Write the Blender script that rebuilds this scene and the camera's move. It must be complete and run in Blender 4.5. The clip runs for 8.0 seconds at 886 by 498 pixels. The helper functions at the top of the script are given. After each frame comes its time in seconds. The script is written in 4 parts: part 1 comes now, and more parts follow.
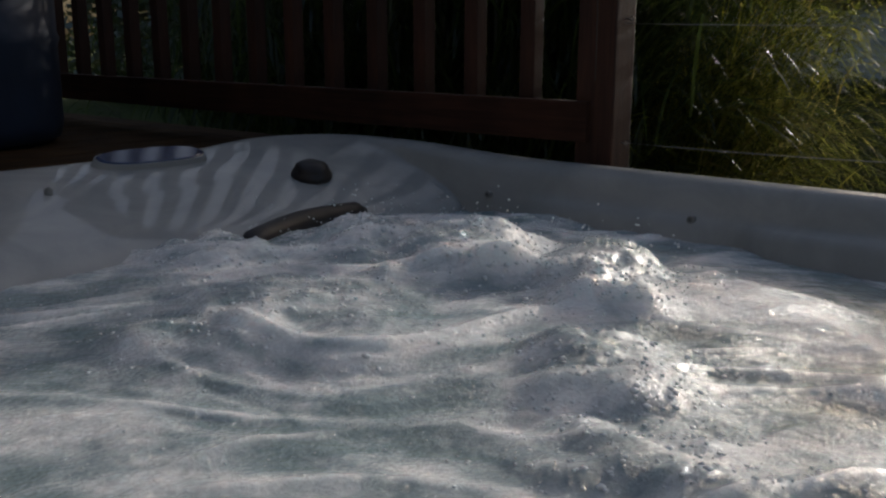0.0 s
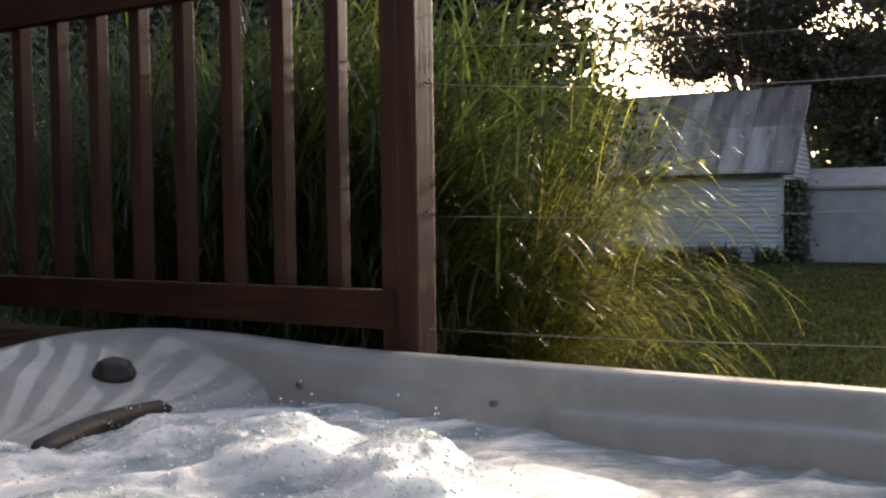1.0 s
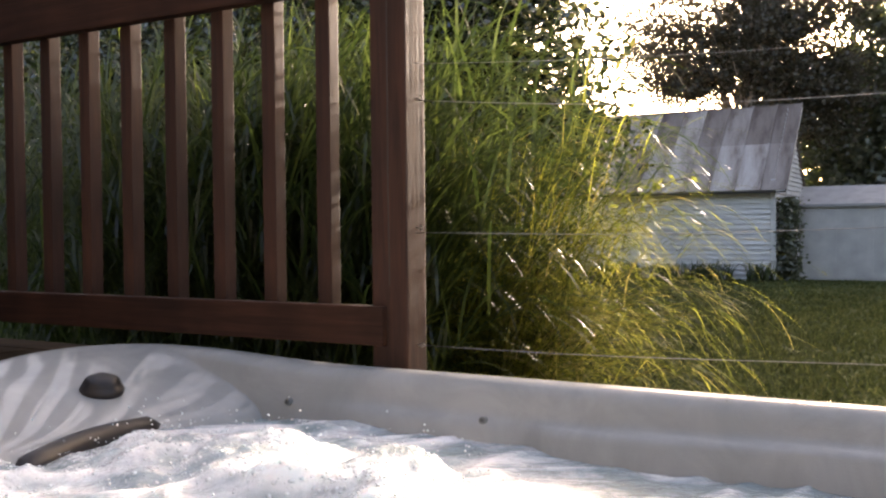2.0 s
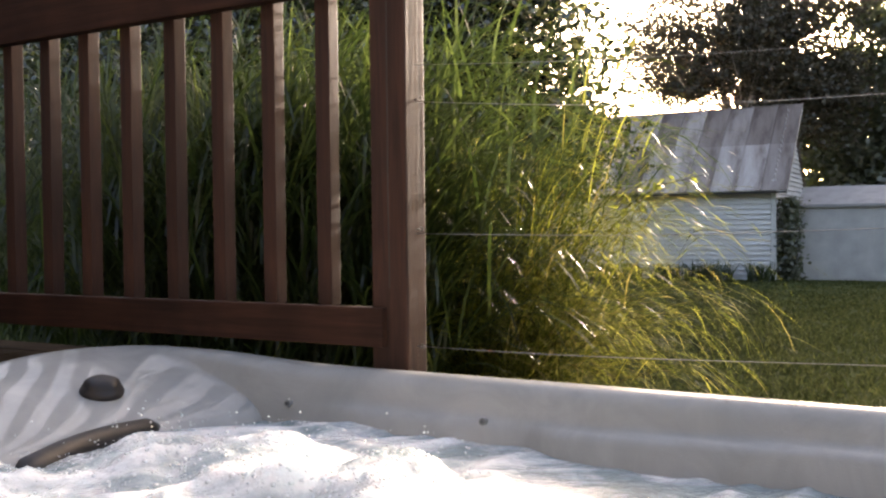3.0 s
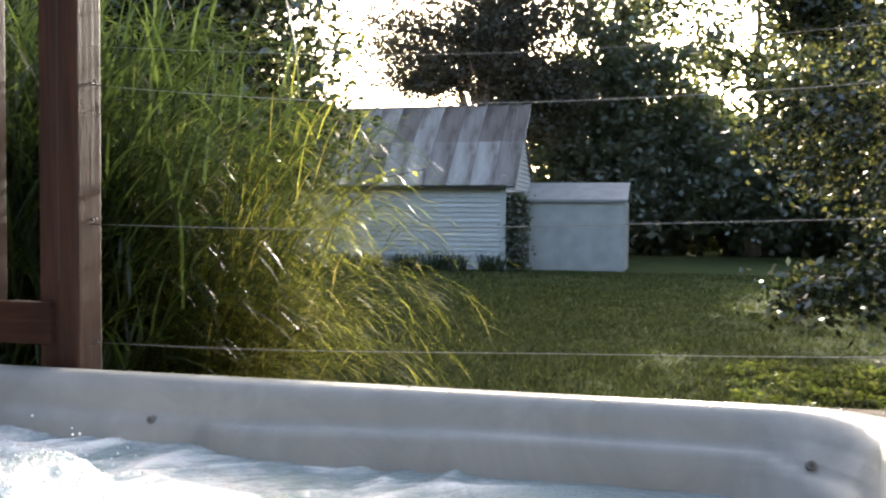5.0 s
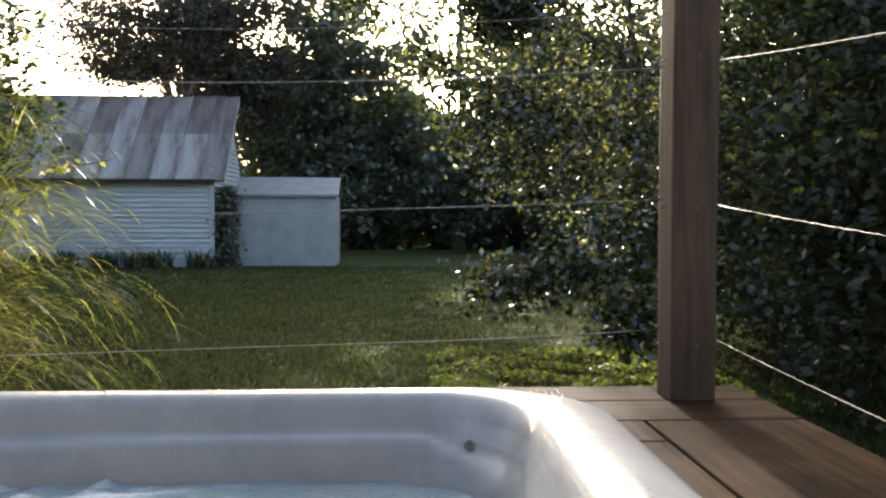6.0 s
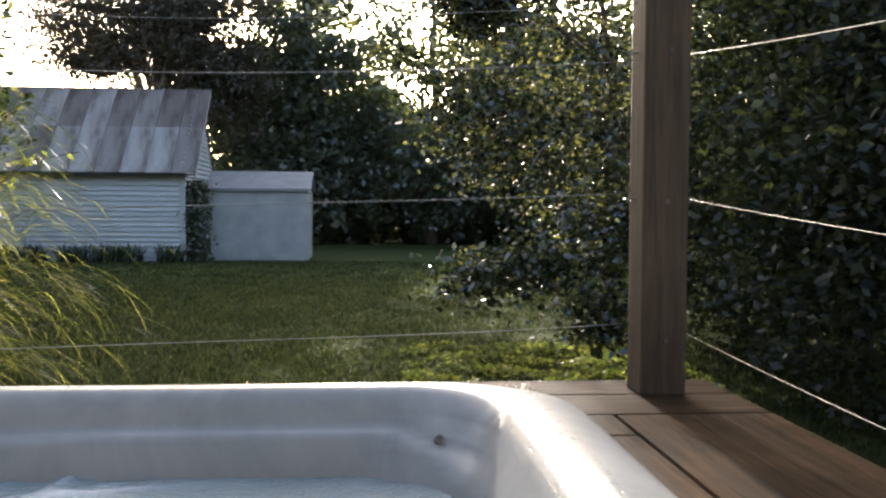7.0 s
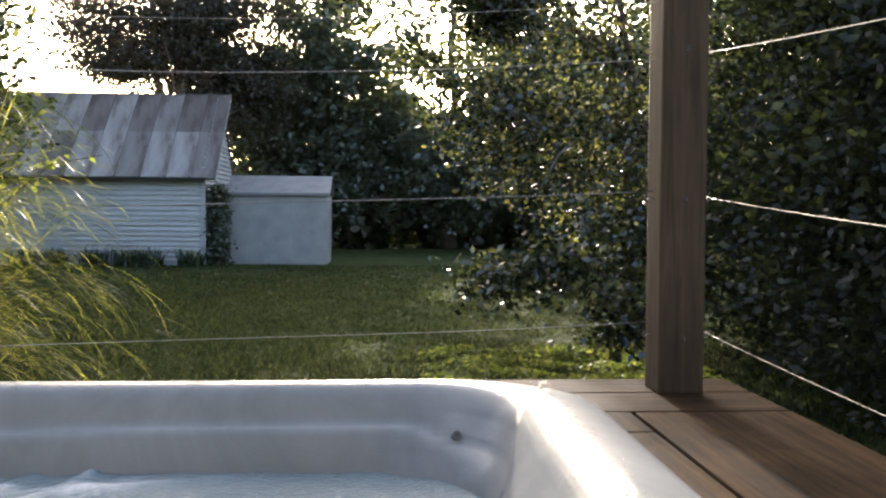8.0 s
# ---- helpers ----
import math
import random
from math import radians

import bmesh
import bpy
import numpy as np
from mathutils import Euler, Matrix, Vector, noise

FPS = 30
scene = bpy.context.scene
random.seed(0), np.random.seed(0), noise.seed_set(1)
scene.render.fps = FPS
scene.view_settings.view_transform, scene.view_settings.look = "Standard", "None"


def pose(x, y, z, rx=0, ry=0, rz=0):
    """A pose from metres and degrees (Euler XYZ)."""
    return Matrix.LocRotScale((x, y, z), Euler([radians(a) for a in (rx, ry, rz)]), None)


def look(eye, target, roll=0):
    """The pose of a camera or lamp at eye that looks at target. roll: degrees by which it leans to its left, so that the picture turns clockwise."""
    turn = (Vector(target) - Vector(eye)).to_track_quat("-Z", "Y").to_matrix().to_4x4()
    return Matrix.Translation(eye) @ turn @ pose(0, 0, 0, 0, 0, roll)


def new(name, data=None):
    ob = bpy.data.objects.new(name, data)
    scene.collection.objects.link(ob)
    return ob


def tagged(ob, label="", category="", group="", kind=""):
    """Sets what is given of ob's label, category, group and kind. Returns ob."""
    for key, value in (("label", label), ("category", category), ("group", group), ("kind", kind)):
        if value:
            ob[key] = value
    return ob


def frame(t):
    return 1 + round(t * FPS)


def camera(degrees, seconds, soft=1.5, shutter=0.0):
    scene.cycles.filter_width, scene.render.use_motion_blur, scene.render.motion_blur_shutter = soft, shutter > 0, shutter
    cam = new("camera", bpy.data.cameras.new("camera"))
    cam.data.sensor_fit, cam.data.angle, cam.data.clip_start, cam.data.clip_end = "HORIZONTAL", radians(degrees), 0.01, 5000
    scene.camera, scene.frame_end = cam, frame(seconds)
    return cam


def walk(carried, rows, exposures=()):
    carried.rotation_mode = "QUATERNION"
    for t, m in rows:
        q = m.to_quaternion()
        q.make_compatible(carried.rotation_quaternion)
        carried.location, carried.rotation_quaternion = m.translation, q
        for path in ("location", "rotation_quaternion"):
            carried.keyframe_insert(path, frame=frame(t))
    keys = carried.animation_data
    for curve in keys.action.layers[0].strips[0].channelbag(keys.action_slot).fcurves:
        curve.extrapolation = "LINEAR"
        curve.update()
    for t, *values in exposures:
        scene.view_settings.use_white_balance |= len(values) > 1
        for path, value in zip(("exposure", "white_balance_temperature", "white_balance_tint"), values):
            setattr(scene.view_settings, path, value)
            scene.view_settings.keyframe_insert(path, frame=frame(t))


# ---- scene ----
cam = camera(50.8, 8.0, soft=2.3)
PATH = [
    (0, (0.595, -1.724, 1.214), (-0.65, -0.223, 0.769), 0.2),
    (0.3, (0.627, -1.716, 1.226), (-0.5, -0.096, 0.905), 0.9),
    (0.5, (0.654, -1.722, 1.236), (-0.423, -0.054, 0.998), 0.4),
    (1, (0.666, -1.706, 1.254), (-0.327, 0.029, 1.172), -0.7),
    (1.5, (0.671, -1.701, 1.253), (-0.31, 0.042, 1.204), -0.5),
    (3, (0.671, -1.698, 1.254), (-0.311, 0.044, 1.209), -0.6),
    (3.5, (0.677, -1.697, 1.256), (-0.298, 0.049, 1.202), -0.4),
    (4, (0.704, -1.694, 1.258), (-0.24, 0.069, 1.203), -0.2),
    (4.5, (0.751, -1.684, 1.263), (-0.035, 0.154, 1.2), -0.3),
    (5, (0.803, -1.653, 1.263), (0.322, 0.287, 1.194), 0.4),
    (5.2, (0.824, -1.638, 1.262), (0.52, 0.338, 1.196), 0.7),
    (6.3, (0.889, -1.583, 1.246), (1.046, 0.409, 1.161), 0.2),
    (6.5, (0.886, -1.591, 1.248), (1.046, 0.4, 1.154), 0.4),
    (7, (0.889, -1.576, 1.245), (1.066, 0.414, 1.159), 0.4),
    (7.5, (0.891, -1.572, 1.244), (1.056, 0.42, 1.176), 0.5),
    (8, (0.89, -1.585, 1.233), (1.027, 0.409, 1.157), 0.4),
]
walk(cam, [(t, look(eye, target, roll)) for t, eye, target, roll in PATH],
     exposures=[(0.0, 0.05, 6000, 12), (0.4, 0.3, 6050, 12), (0.8, 1.1, 6500, 15), (1.1, 1.95, 6900, 18), (1.4, 2.5, 7200, 22), (3.6, 2.6, 6950, 19), (4.2, 2.5, 6650, 18), (5.2, 2.5, 6200, 10), (6.3, 2.15, 6150, 13), (8.0, 2.25, 6200, 13)])

# ---- light ----
SUN_AZ, SUN_EL = 0.6, 17.0          # degrees right of +y, degrees up
world = bpy.data.worlds.new("sky")
scene.world = world
world.use_nodes = True
wn = world.node_tree.nodes
sky = wn.new("ShaderNodeTexSky")
sky.sky_type = "NISHITA"
sky.sun_disc = False
sky.sun_elevation = radians(SUN_EL)
sky.sun_rotation = radians(SUN_AZ)
sky.dust_density = 5.0
sky.ozone_density = 0.4
world.node_tree.links.new(sky.outputs[0], wn["Background"].inputs[0])
wn["Background"].inputs[1].default_value = 0.12
sun_data = bpy.data.lights.new("sun", "SUN")
sun_data.energy, sun_data.angle, sun_data.color = 2.9, radians(0.55), (1.0, 0.91, 0.78)
sun = new("sun", sun_data)
sun_way = Vector((math.sin(radians(SUN_AZ)) * math.cos(radians(SUN_EL)), math.cos(radians(SUN_AZ)) * math.cos(radians(SUN_EL)), math.sin(radians(SUN_EL))))
sun.matrix_world = look(sun_way * 60, (0, 0, 0))


# ---- materials ----
def material(name):
    m = bpy.data.materials.new(name)
    m.use_nodes = True
    nt = m.node_tree
    return m, nt, nt.nodes["Principled BSDF"], nt.nodes["Material Output"]


def coords(nt, scale=(1, 1, 1), space="Object"):
    tc = nt.nodes.new("ShaderNodeTexCoord")
    mp = nt.nodes.new("ShaderNodeMapping")
    mp.inputs["Scale"].default_value = scale
    nt.links.new(tc.outputs[space], mp.inputs[0])
    return mp.outputs[0]


def noise_tex(nt, vec, scale, detail=4.0, rough=0.55, distort=0.0):
    n = nt.nodes.new("ShaderNodeTexNoise")
    n.inputs["Scale"].default_value, n.inputs["Detail"].default_value = scale, detail
    n.inputs["Roughness"].default_value, n.inputs["Distortion"].default_value = rough, distort
    nt.links.new(vec, n.inputs["Vector"])
    return n.outputs["Fac"]


def ramp(nt, fac, stops):
    r = nt.nodes.new("ShaderNodeValToRGB")
    els = r.color_ramp.elements
    while len(els) < len(stops):
        els.new(0.5)
    for e, (p, c) in zip(els, stops):
        e.position, e.color = p, (*c, 1) if len(c) == 3 else c
    nt.links.new(fac, r.inputs[0])
    return r.outputs[0]


def mixed(nt, fac, a, b, mode="MIX"):
    m = nt.nodes.new("ShaderNodeMix")
    m.data_type, m.blend_type = "RGBA", mode
    for sock, val in ((m.inputs[0], fac), (m.inputs[6], a), (m.inputs[7], b)):
        if isinstance(val, (int, float)):
            sock.default_value = val
        elif isinstance(val, tuple):
            sock.default_value = (*val, 1)
        else:
            nt.links.new(val, sock)
    return m.outputs[2]


def bumped(nt, bsdf, fac, strength=0.3, dist=0.01):
    b = nt.nodes.new("ShaderNodeBump")
    b.inputs["Strength"].default_value, b.inputs["Distance"].default_value = strength, dist
    nt.links.new(fac, b.inputs["Height"])
    nt.links.new(b.outputs[0], bsdf.inputs["Normal"])


def object_random(nt):
    return nt.nodes.new("ShaderNodeObjectInfo").outputs["Random"]


def wood(name, dark, light, grain=(60, 60, 3), rough=0.7, gloss=0.25):
    m, nt, b, _ = material(name)
    v = coords(nt, grain)
    g = noise_tex(nt, v, 1.0, 6, 0.65, 0.6)
    col = ramp(nt, g, [(0.3, dark), (0.7, light)])
    big = noise_tex(nt, coords(nt, (3, 3, 1.5)), 2.0, 3)
    col = mixed(nt, ramp(nt, big, [(0.35, (0.55,) * 3), (0.7, (1.1,) * 3)]), (0, 0, 0), col)
    tone = ramp(nt, object_random(nt), [(0, (0.8,) * 3), (1, (1.15,) * 3)])
    nt.links.new(mixed(nt, 1.0, col, tone, "MULTIPLY"), b.inputs["Base Color"])
    b.inputs["Roughness"].default_value = rough
    b.inputs["Specular IOR Level"].default_value = gloss
    bumped(nt, b, g, 0.35, 0.004)
    return m


def plain(name, colour, rough=0.5, metal=0.0, var=0.15, scale=25.0, bump=0.1):
    m, nt, b, _ = material(name)
    f = noise_tex(nt, coords(nt), scale, 5)
    lo = tuple(c * (1 - var) for c in colour)
    hi = tuple(min(1, c * (1 + var)) for c in colour)
    nt.links.new(ramp(nt, f, [(0.3, lo), (0.7, hi)]), b.inputs["Base Color"])
    b.inputs["Roughness"].default_value, b.inputs["Metallic"].default_value = rough, metal
    if bump:
        bumped(nt, b, f, bump, 0.005)
    return m


def leafy(name, cols, through_cols, gloss=0.12, rough=0.35, share=0.45):
    """Foliage: diffuse and light passing through, varied leaf by leaf."""
    m, nt, b, out = material(name)
    nt.nodes.remove(b)
    isl = nt.nodes.new("ShaderNodeNewGeometry").outputs["Random Per Island"]
    n = len(cols) - 1
    base = ramp(nt, isl, [(i / n, c) for i, c in enumerate(cols)])
    thr = ramp(nt, isl, [(i / (len(through_cols) - 1), c) for i, c in enumerate(through_cols)])
    d = nt.nodes.new("ShaderNodeBsdfDiffuse")
    t = nt.nodes.new("ShaderNodeBsdfTranslucent")
    g = nt.nodes.new("ShaderNodeBsdfGlossy")
    g.inputs["Roughness"].default_value = rough
    nt.links.new(base, d.inputs[0])
    nt.links.new(thr, t.inputs[0])
    a = nt.nodes.new("ShaderNodeMixShader")
    a.inputs[0].default_value = share
    nt.links.new(d.outputs[0], a.inputs[1])
    nt.links.new(t.outputs[0], a.inputs[2])
    c = nt.nodes.new("ShaderNodeMixShader")
    c.inputs[0].default_value = gloss
    nt.links.new(a.outputs[0], c.inputs[1])
    nt.links.new(g.outputs[0], c.inputs[2])
    nt.links.new(c.outputs[0], out.inputs["Surface"])
    return m


def make_acrylic():
    m, nt, b, _ = material("tub_acrylic")
    v = coords(nt)
    a = noise_tex(nt, v, 5.0, 8, 0.6, 1.2)
    col = ramp(nt, a, [(0.3, (0.265, 0.275, 0.268)), (0.55, (0.335, 0.34, 0.33)), (0.75, (0.40, 0.40, 0.385))])
    nt.links.new(col, b.inputs["Base Color"])
    b.inputs["Roughness"].default_value = 0.32
    b.inputs["Specular IOR Level"].default_value = 0.08
    b.inputs["Coat Weight"].default_value = 0.42
    b.inputs["Coat Roughness"].default_value = 0.022
    drops = noise_tex(nt, v, 260.0, 2, 0.5)
    bumped(nt, b, ramp(nt, drops, [(0.6, (0, 0, 0)), (0.72, (1, 1, 1))]), 0.25, 0.003)
    return m


def make_water():
    m, nt, b, _ = material("churning_water")
    v = coords(nt)
    att = nt.nodes.new("ShaderNodeAttribute")
    att.attribute_name = "foam"
    f1 = noise_tex(nt, v, 9.0, 6, 0.6, 1.0)
    add = nt.nodes.new("ShaderNodeMath")
    add.operation = "ADD"
    nt.links.new(f1, add.inputs[0])
    nt.links.new(att.outputs["Fac"], add.inputs[1])
    col = ramp(nt, add.outputs[0], [(0.28, (0.24, 0.31, 0.325)), (0.46, (0.42, 0.48, 0.495)), (0.62, (0.66, 0.69, 0.695)), (0.84, (0.9, 0.9, 0.89))])
    nt.links.new(col, b.inputs["Base Color"])
    b.inputs["Roughness"].default_value = 0.2
    b.inputs["IOR"].default_value = 1.33
    b.inputs["Subsurface Weight"].default_value = 0.85
    b.inputs["Subsurface Radius"].default_value = (0.028, 0.033, 0.035)
    b.inputs["Subsurface Scale"].default_value = 1.0
    b.inputs["Coat Weight"].default_value = 1.0
    b.inputs["Coat Roughness"].default_value = 0.035
    b.inputs["Coat IOR"].default_value = 1.5
    soft = noise_tex(nt, v, 60.0, 6, 0.7)
    bumped(nt, b, soft, 0.5, 0.010)
    vo = nt.nodes.new("ShaderNodeTexVoronoi")
    vo.inputs["Scale"].default_value = 130.0
    nt.links.new(v, vo.inputs["Vector"])
    fine = noise_tex(nt, v, 70.0, 4, 0.6)
    mx = nt.nodes.new("ShaderNodeMath")
    mx.operation = "MULTIPLY_ADD"
    mx.inputs[1].default_value = -0.6
    nt.links.new(vo.outputs["Distance"], mx.inputs[0])
    nt.links.new(fine, mx.inputs[2])
    cb = nt.nodes.new("ShaderNodeBump")
    cb.inputs["Strength"].default_value, cb.inputs["Distance"].default_value = 1.0, 0.03
    nt.links.new(mx.outputs[0], cb.inputs["Height"])
    nt.links.new(cb.outputs[0], b.inputs["Coat Normal"])
    return m


def make_bubble():
    m, nt, b, _ = material("foam_bubbles")
    f = noise_tex(nt, coords(nt), 70.0, 5, 0.6)
    nt.links.new(ramp(nt, f, [(0.35, (0.68, 0.73, 0.74)), (0.65, (0.90, 0.91, 0.90))]), b.inputs["Base Color"])
    b.inputs["Roughness"].default_value = 0.08
    b.inputs["Subsurface Weight"].default_value = 0.4
    b.inputs["Subsurface Radius"].default_value = (0.01, 0.012, 0.012)
    b.inputs["Coat Weight"].default_value = 1.0
    b.inputs["Coat Roughness"].default_value = 0.03
    bumped(nt, b, f, 0.08, 0.004)
    return m


def make_ground():
    m, nt, b, _ = material("mown_grass")
    v = coords(nt)
    a = noise_tex(nt, v, 0.35, 5, 0.6)
    c = noise_tex(nt, v, 14.0, 6, 0.7)
    col = mixed(nt, c, ramp(nt, a, [(0.3, (0.032, 0.042, 0.018)), (0.7, (0.05, 0.062, 0.026))]), (0.075, 0.086, 0.03))
    nt.links.new(col, b.inputs["Base Color"])
    b.inputs["Roughness"].default_value = 0.95
    b.inputs["Specular IOR Level"].default_value = 0.03
    bumped(nt, b, c, 0.6, 0.03)
    return m


def make_roof_metal():
    m, nt, b, _ = material("weathered_roof_metal")
    v = coords(nt, (1.6, 0.35, 0.35))
    r = noise_tex(nt, v, 1.4, 6, 0.6, 0.4)
    stain = ramp(nt, r, [(0.38, (0.15, 0.115, 0.10)), (0.5, (0.31, 0.275, 0.255)), (0.7, (0.44, 0.41, 0.395))])
    tone = ramp(nt, object_random(nt), [(0, (0.38, 0.32, 0.29)), (0.3, (0.62, 0.57, 0.54)), (0.55, (0.95, 0.94, 0.93)), (1, (1.15, 1.13, 1.12))])
    fine = noise_tex(nt, coords(nt), 22.0, 4)
    col = mixed(nt, 1.0, mixed(nt, 1.0, stain, tone, "MULTIPLY"), ramp(nt, fine, [(0.2, (0.85,) * 3), (0.8, (1.1,) * 3)]), "MULTIPLY")
    nt.links.new(col, b.inputs["Base Color"])
    b.inputs["Roughness"].default_value = 0.7
    b.inputs["Metallic"].default_value = 0.0
    bumped(nt, b, fine, 0.15, 0.01)
    return m


def make_siding():
    m, nt, b, _ = material("white_painted_siding")
    v = coords(nt, (0.6, 0.6, 6))
    f = noise_tex(nt, v, 3.0, 6, 0.65)
    low = noise_tex(nt, coords(nt), 1.2, 4)
    col = mixed(nt, ramp(nt, low, [(0.45, (0,) * 3), (0.8, (0.5,) * 3)]), ramp(nt, f, [(0.25, (0.50, 0.49, 0.475)), (0.6, (0.68, 0.67, 0.66))]), (0.48, 0.47, 0.43))
    tone = ramp(nt, object_random(nt), [(0, (0.88,) * 3), (1, (1.04,) * 3)])
    nt.links.new(mixed(nt, 1.0, col, tone, "MULTIPLY"), b.inputs["Base Color"])
    b.inputs["Roughness"].default_value = 0.55
    bumped(nt, b, f, 0.2, 0.01)
    return m


ACRYLIC, WATER, BUBBLE, GROUND = make_acrylic(), make_water(), make_bubble(), make_ground()
ROOF_METAL, SIDING = make_roof_metal(), make_siding()
RED_WOOD = wood("red_stained_wood", (0.024, 0.0095, 0.0055), (0.078, 0.030, 0.016), gloss=0.4)
RED_WOOD_X = wood("red_stained_rail_wood", (0.024, 0.0095, 0.0055), (0.078, 0.030, 0.016), (3, 60, 60))
GREY_WOOD = wood("weathered_post_wood", (0.052, 0.038, 0.027), (0.118, 0.086, 0.058))
DECK_WOOD = wood("weathered_deck_wood", (0.016, 0.010, 0.006), (0.090, 0.050, 0.022), (60, 3, 60), 0.85, 0.06)
DECK_WOOD_X = wood("weathered_deck_wood_across", (0.016, 0.010, 0.006), (0.090, 0.050, 0.022), (3, 60, 60), 0.85, 0.06)
WIRE = plain("galvanised_wire", (0.24, 0.235, 0.23), 0.34, 0.9, 0.1, 80, 0)
BLACK = plain("black_plastic", (0.012, 0.011, 0.012), 0.22, 0, 0.2, 30, 0.05)
BROWN_BLACK = plain("dark_brown_rubber", (0.014, 0.010, 0.009), 0.5, 0, 0.3, 40, 0.15)
PANEL_BLUE = plain("dark_blue_panel", (0.02, 0.03, 0.075), 0.15, 0, 0.2, 30, 0)
BEAD = plain("clear_bead", (0.9, 0.9, 0.9), 0.03, 0, 0.02, 10, 0)
BEAD.node_tree.nodes["Principled BSDF"].inputs["Transmission Weight"].default_value = 0.9
BEAD.node_tree.nodes["Principled BSDF"].inputs["IOR"].default_value = 1.33
HOOK = plain("dull_steel", (0.16, 0.15, 0.14), 0.5, 0.7, 0.2, 60, 0)
JET_GREY = plain("grey_jet_plastic", (0.20, 0.205, 0.20), 0.3, 0, 0.2, 60, 0.05)
NOZZLE = plain("nozzle_plastic", (0.09, 0.095, 0.095), 0.3, 0, 0.2, 60, 0)
BLUE_DRUM = plain("dull_blue_plastic", (0.013, 0.024, 0.05), 0.6, 0, 0.2, 8, 0.05)
BARK = plain("tree_bark", (0.09, 0.065, 0.048), 0.9, 0, 0.45, 14, 0.9)
PALE_BARK = plain("pale_bark", (0.22, 0.19, 0.165), 0.85, 0, 0.4, 10, 0.7)
SHED_WHITE = plain("white_shed_panel", (0.37, 0.36, 0.345), 0.55, 0, 0.14, 3, 0.05)
SHED_ROOF = plain("grey_shed_roof", (0.26, 0.25, 0.245), 0.6, 0, 0.15, 4, 0.1)
UNSEEN_WALL = plain("dark_unseen_wall", (0.055, 0.056, 0.06), 0.8, 0, 0.3, 5, 0.2)
DARK_INSIDE = plain("dark_timber_core", (0.05, 0.045, 0.04), 0.9, 0, 0.2, 6, 0.1)
# sunlit tones put into the grass colour; BLADE_DARK is its shaded copy
BLADE = leafy("sunlit_grass_blade", [(0.018, 0.026, 0.008), (0.03, 0.042, 0.011), (0.06, 0.08, 0.018), (0.12, 0.14, 0.035), (0.2, 0.17, 0.07)],
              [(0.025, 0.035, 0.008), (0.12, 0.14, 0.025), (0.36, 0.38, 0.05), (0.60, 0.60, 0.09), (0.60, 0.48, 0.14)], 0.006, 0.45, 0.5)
BLADE_DARK = leafy("shaded_blade", [(0.022, 0.036, 0.012), (0.035, 0.055, 0.015), (0.05, 0.065, 0.02)],
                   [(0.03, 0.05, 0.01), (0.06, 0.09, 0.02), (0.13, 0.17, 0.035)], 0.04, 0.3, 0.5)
PLUME = leafy("seed_plume", [(0.22, 0.18, 0.12), (0.32, 0.27, 0.2)], [(0.22, 0.19, 0.12), (0.30, 0.25, 0.17)], 0.0, 0.5, 0.5)
LEAF = leafy("green_leaf", [(0.03, 0.05, 0.013), (0.05, 0.085, 0.02), (0.08, 0.11, 0.03)],
             [(0.10, 0.17, 0.02), (0.20, 0.28, 0.04), (0.30, 0.34, 0.07)], 0.10, 0.3, 0.45)
HAZEL = leafy("hazel_leaf", [(0.026, 0.032, 0.018), (0.038, 0.046, 0.026), (0.055, 0.062, 0.034)],
              [(0.012, 0.02, 0.005), (0.03, 0.045, 0.01), (0.07, 0.085, 0.022), (0.42, 0.40, 0.10)], 0.10, 0.26, 0.36)
HEDGE_LEAF = leafy("hedge_leaf", [(0.022, 0.026, 0.018), (0.032, 0.037, 0.026), (0.05, 0.054, 0.036)],
                   [(0.02, 0.03, 0.008), (0.05, 0.065, 0.016), (0.12, 0.14, 0.035)], 0.035, 0.4, 0.35)
LEAF_DARK = leafy("shaded_leaf", [(0.07, 0.08, 0.06), (0.095, 0.105, 0.075), (0.115, 0.125, 0.085)],
                  [(0.05, 0.08, 0.015), (0.09, 0.12, 0.025), (0.14, 0.16, 0.04)], 0.07, 0.35, 0.35)
LEAF_RUST = leafy("reddish_leaf", [(0.035, 0.035, 0.022), (0.055, 0.048, 0.03), (0.08, 0.066, 0.044)],
                  [(0.05, 0.05, 0.022), (0.08, 0.065, 0.035), (0.11, 0.085, 0.05)], 0.05, 0.4, 0.35)
TURF = leafy("turf_blade", [(0.036, 0.046, 0.022), (0.055, 0.066, 0.030), (0.085, 0.092, 0.042)],
             [(0.05, 0.068, 0.022), (0.09, 0.11, 0.034), (0.15, 0.16, 0.055)], 0.0, 0.45, 0.45)
WEED = leafy("weed_leaf", [(0.04, 0.055, 0.016), (0.06, 0.08, 0.024), (0.09, 0.105, 0.034)],
             [(0.08, 0.115, 0.02), (0.20, 0.25, 0.04), (0.36, 0.38, 0.07)], 0.04, 0.4, 0.5)
BRUSH = leafy("far_brush_leaf", [(0.08, 0.09, 0.025), (0.12, 0.12, 0.035)], [(0.32, 0.36, 0.07), (0.50, 0.50, 0.12)], 0.03, 0.5, 0.6)
BRIGHT_LEAF = leafy("young_leaf", [(0.16, 0.20, 0.03), (0.22, 0.26, 0.05)], [(0.28, 0.32, 0.05), (0.36, 0.38, 0.07)], 0.08, 0.3, 0.55)


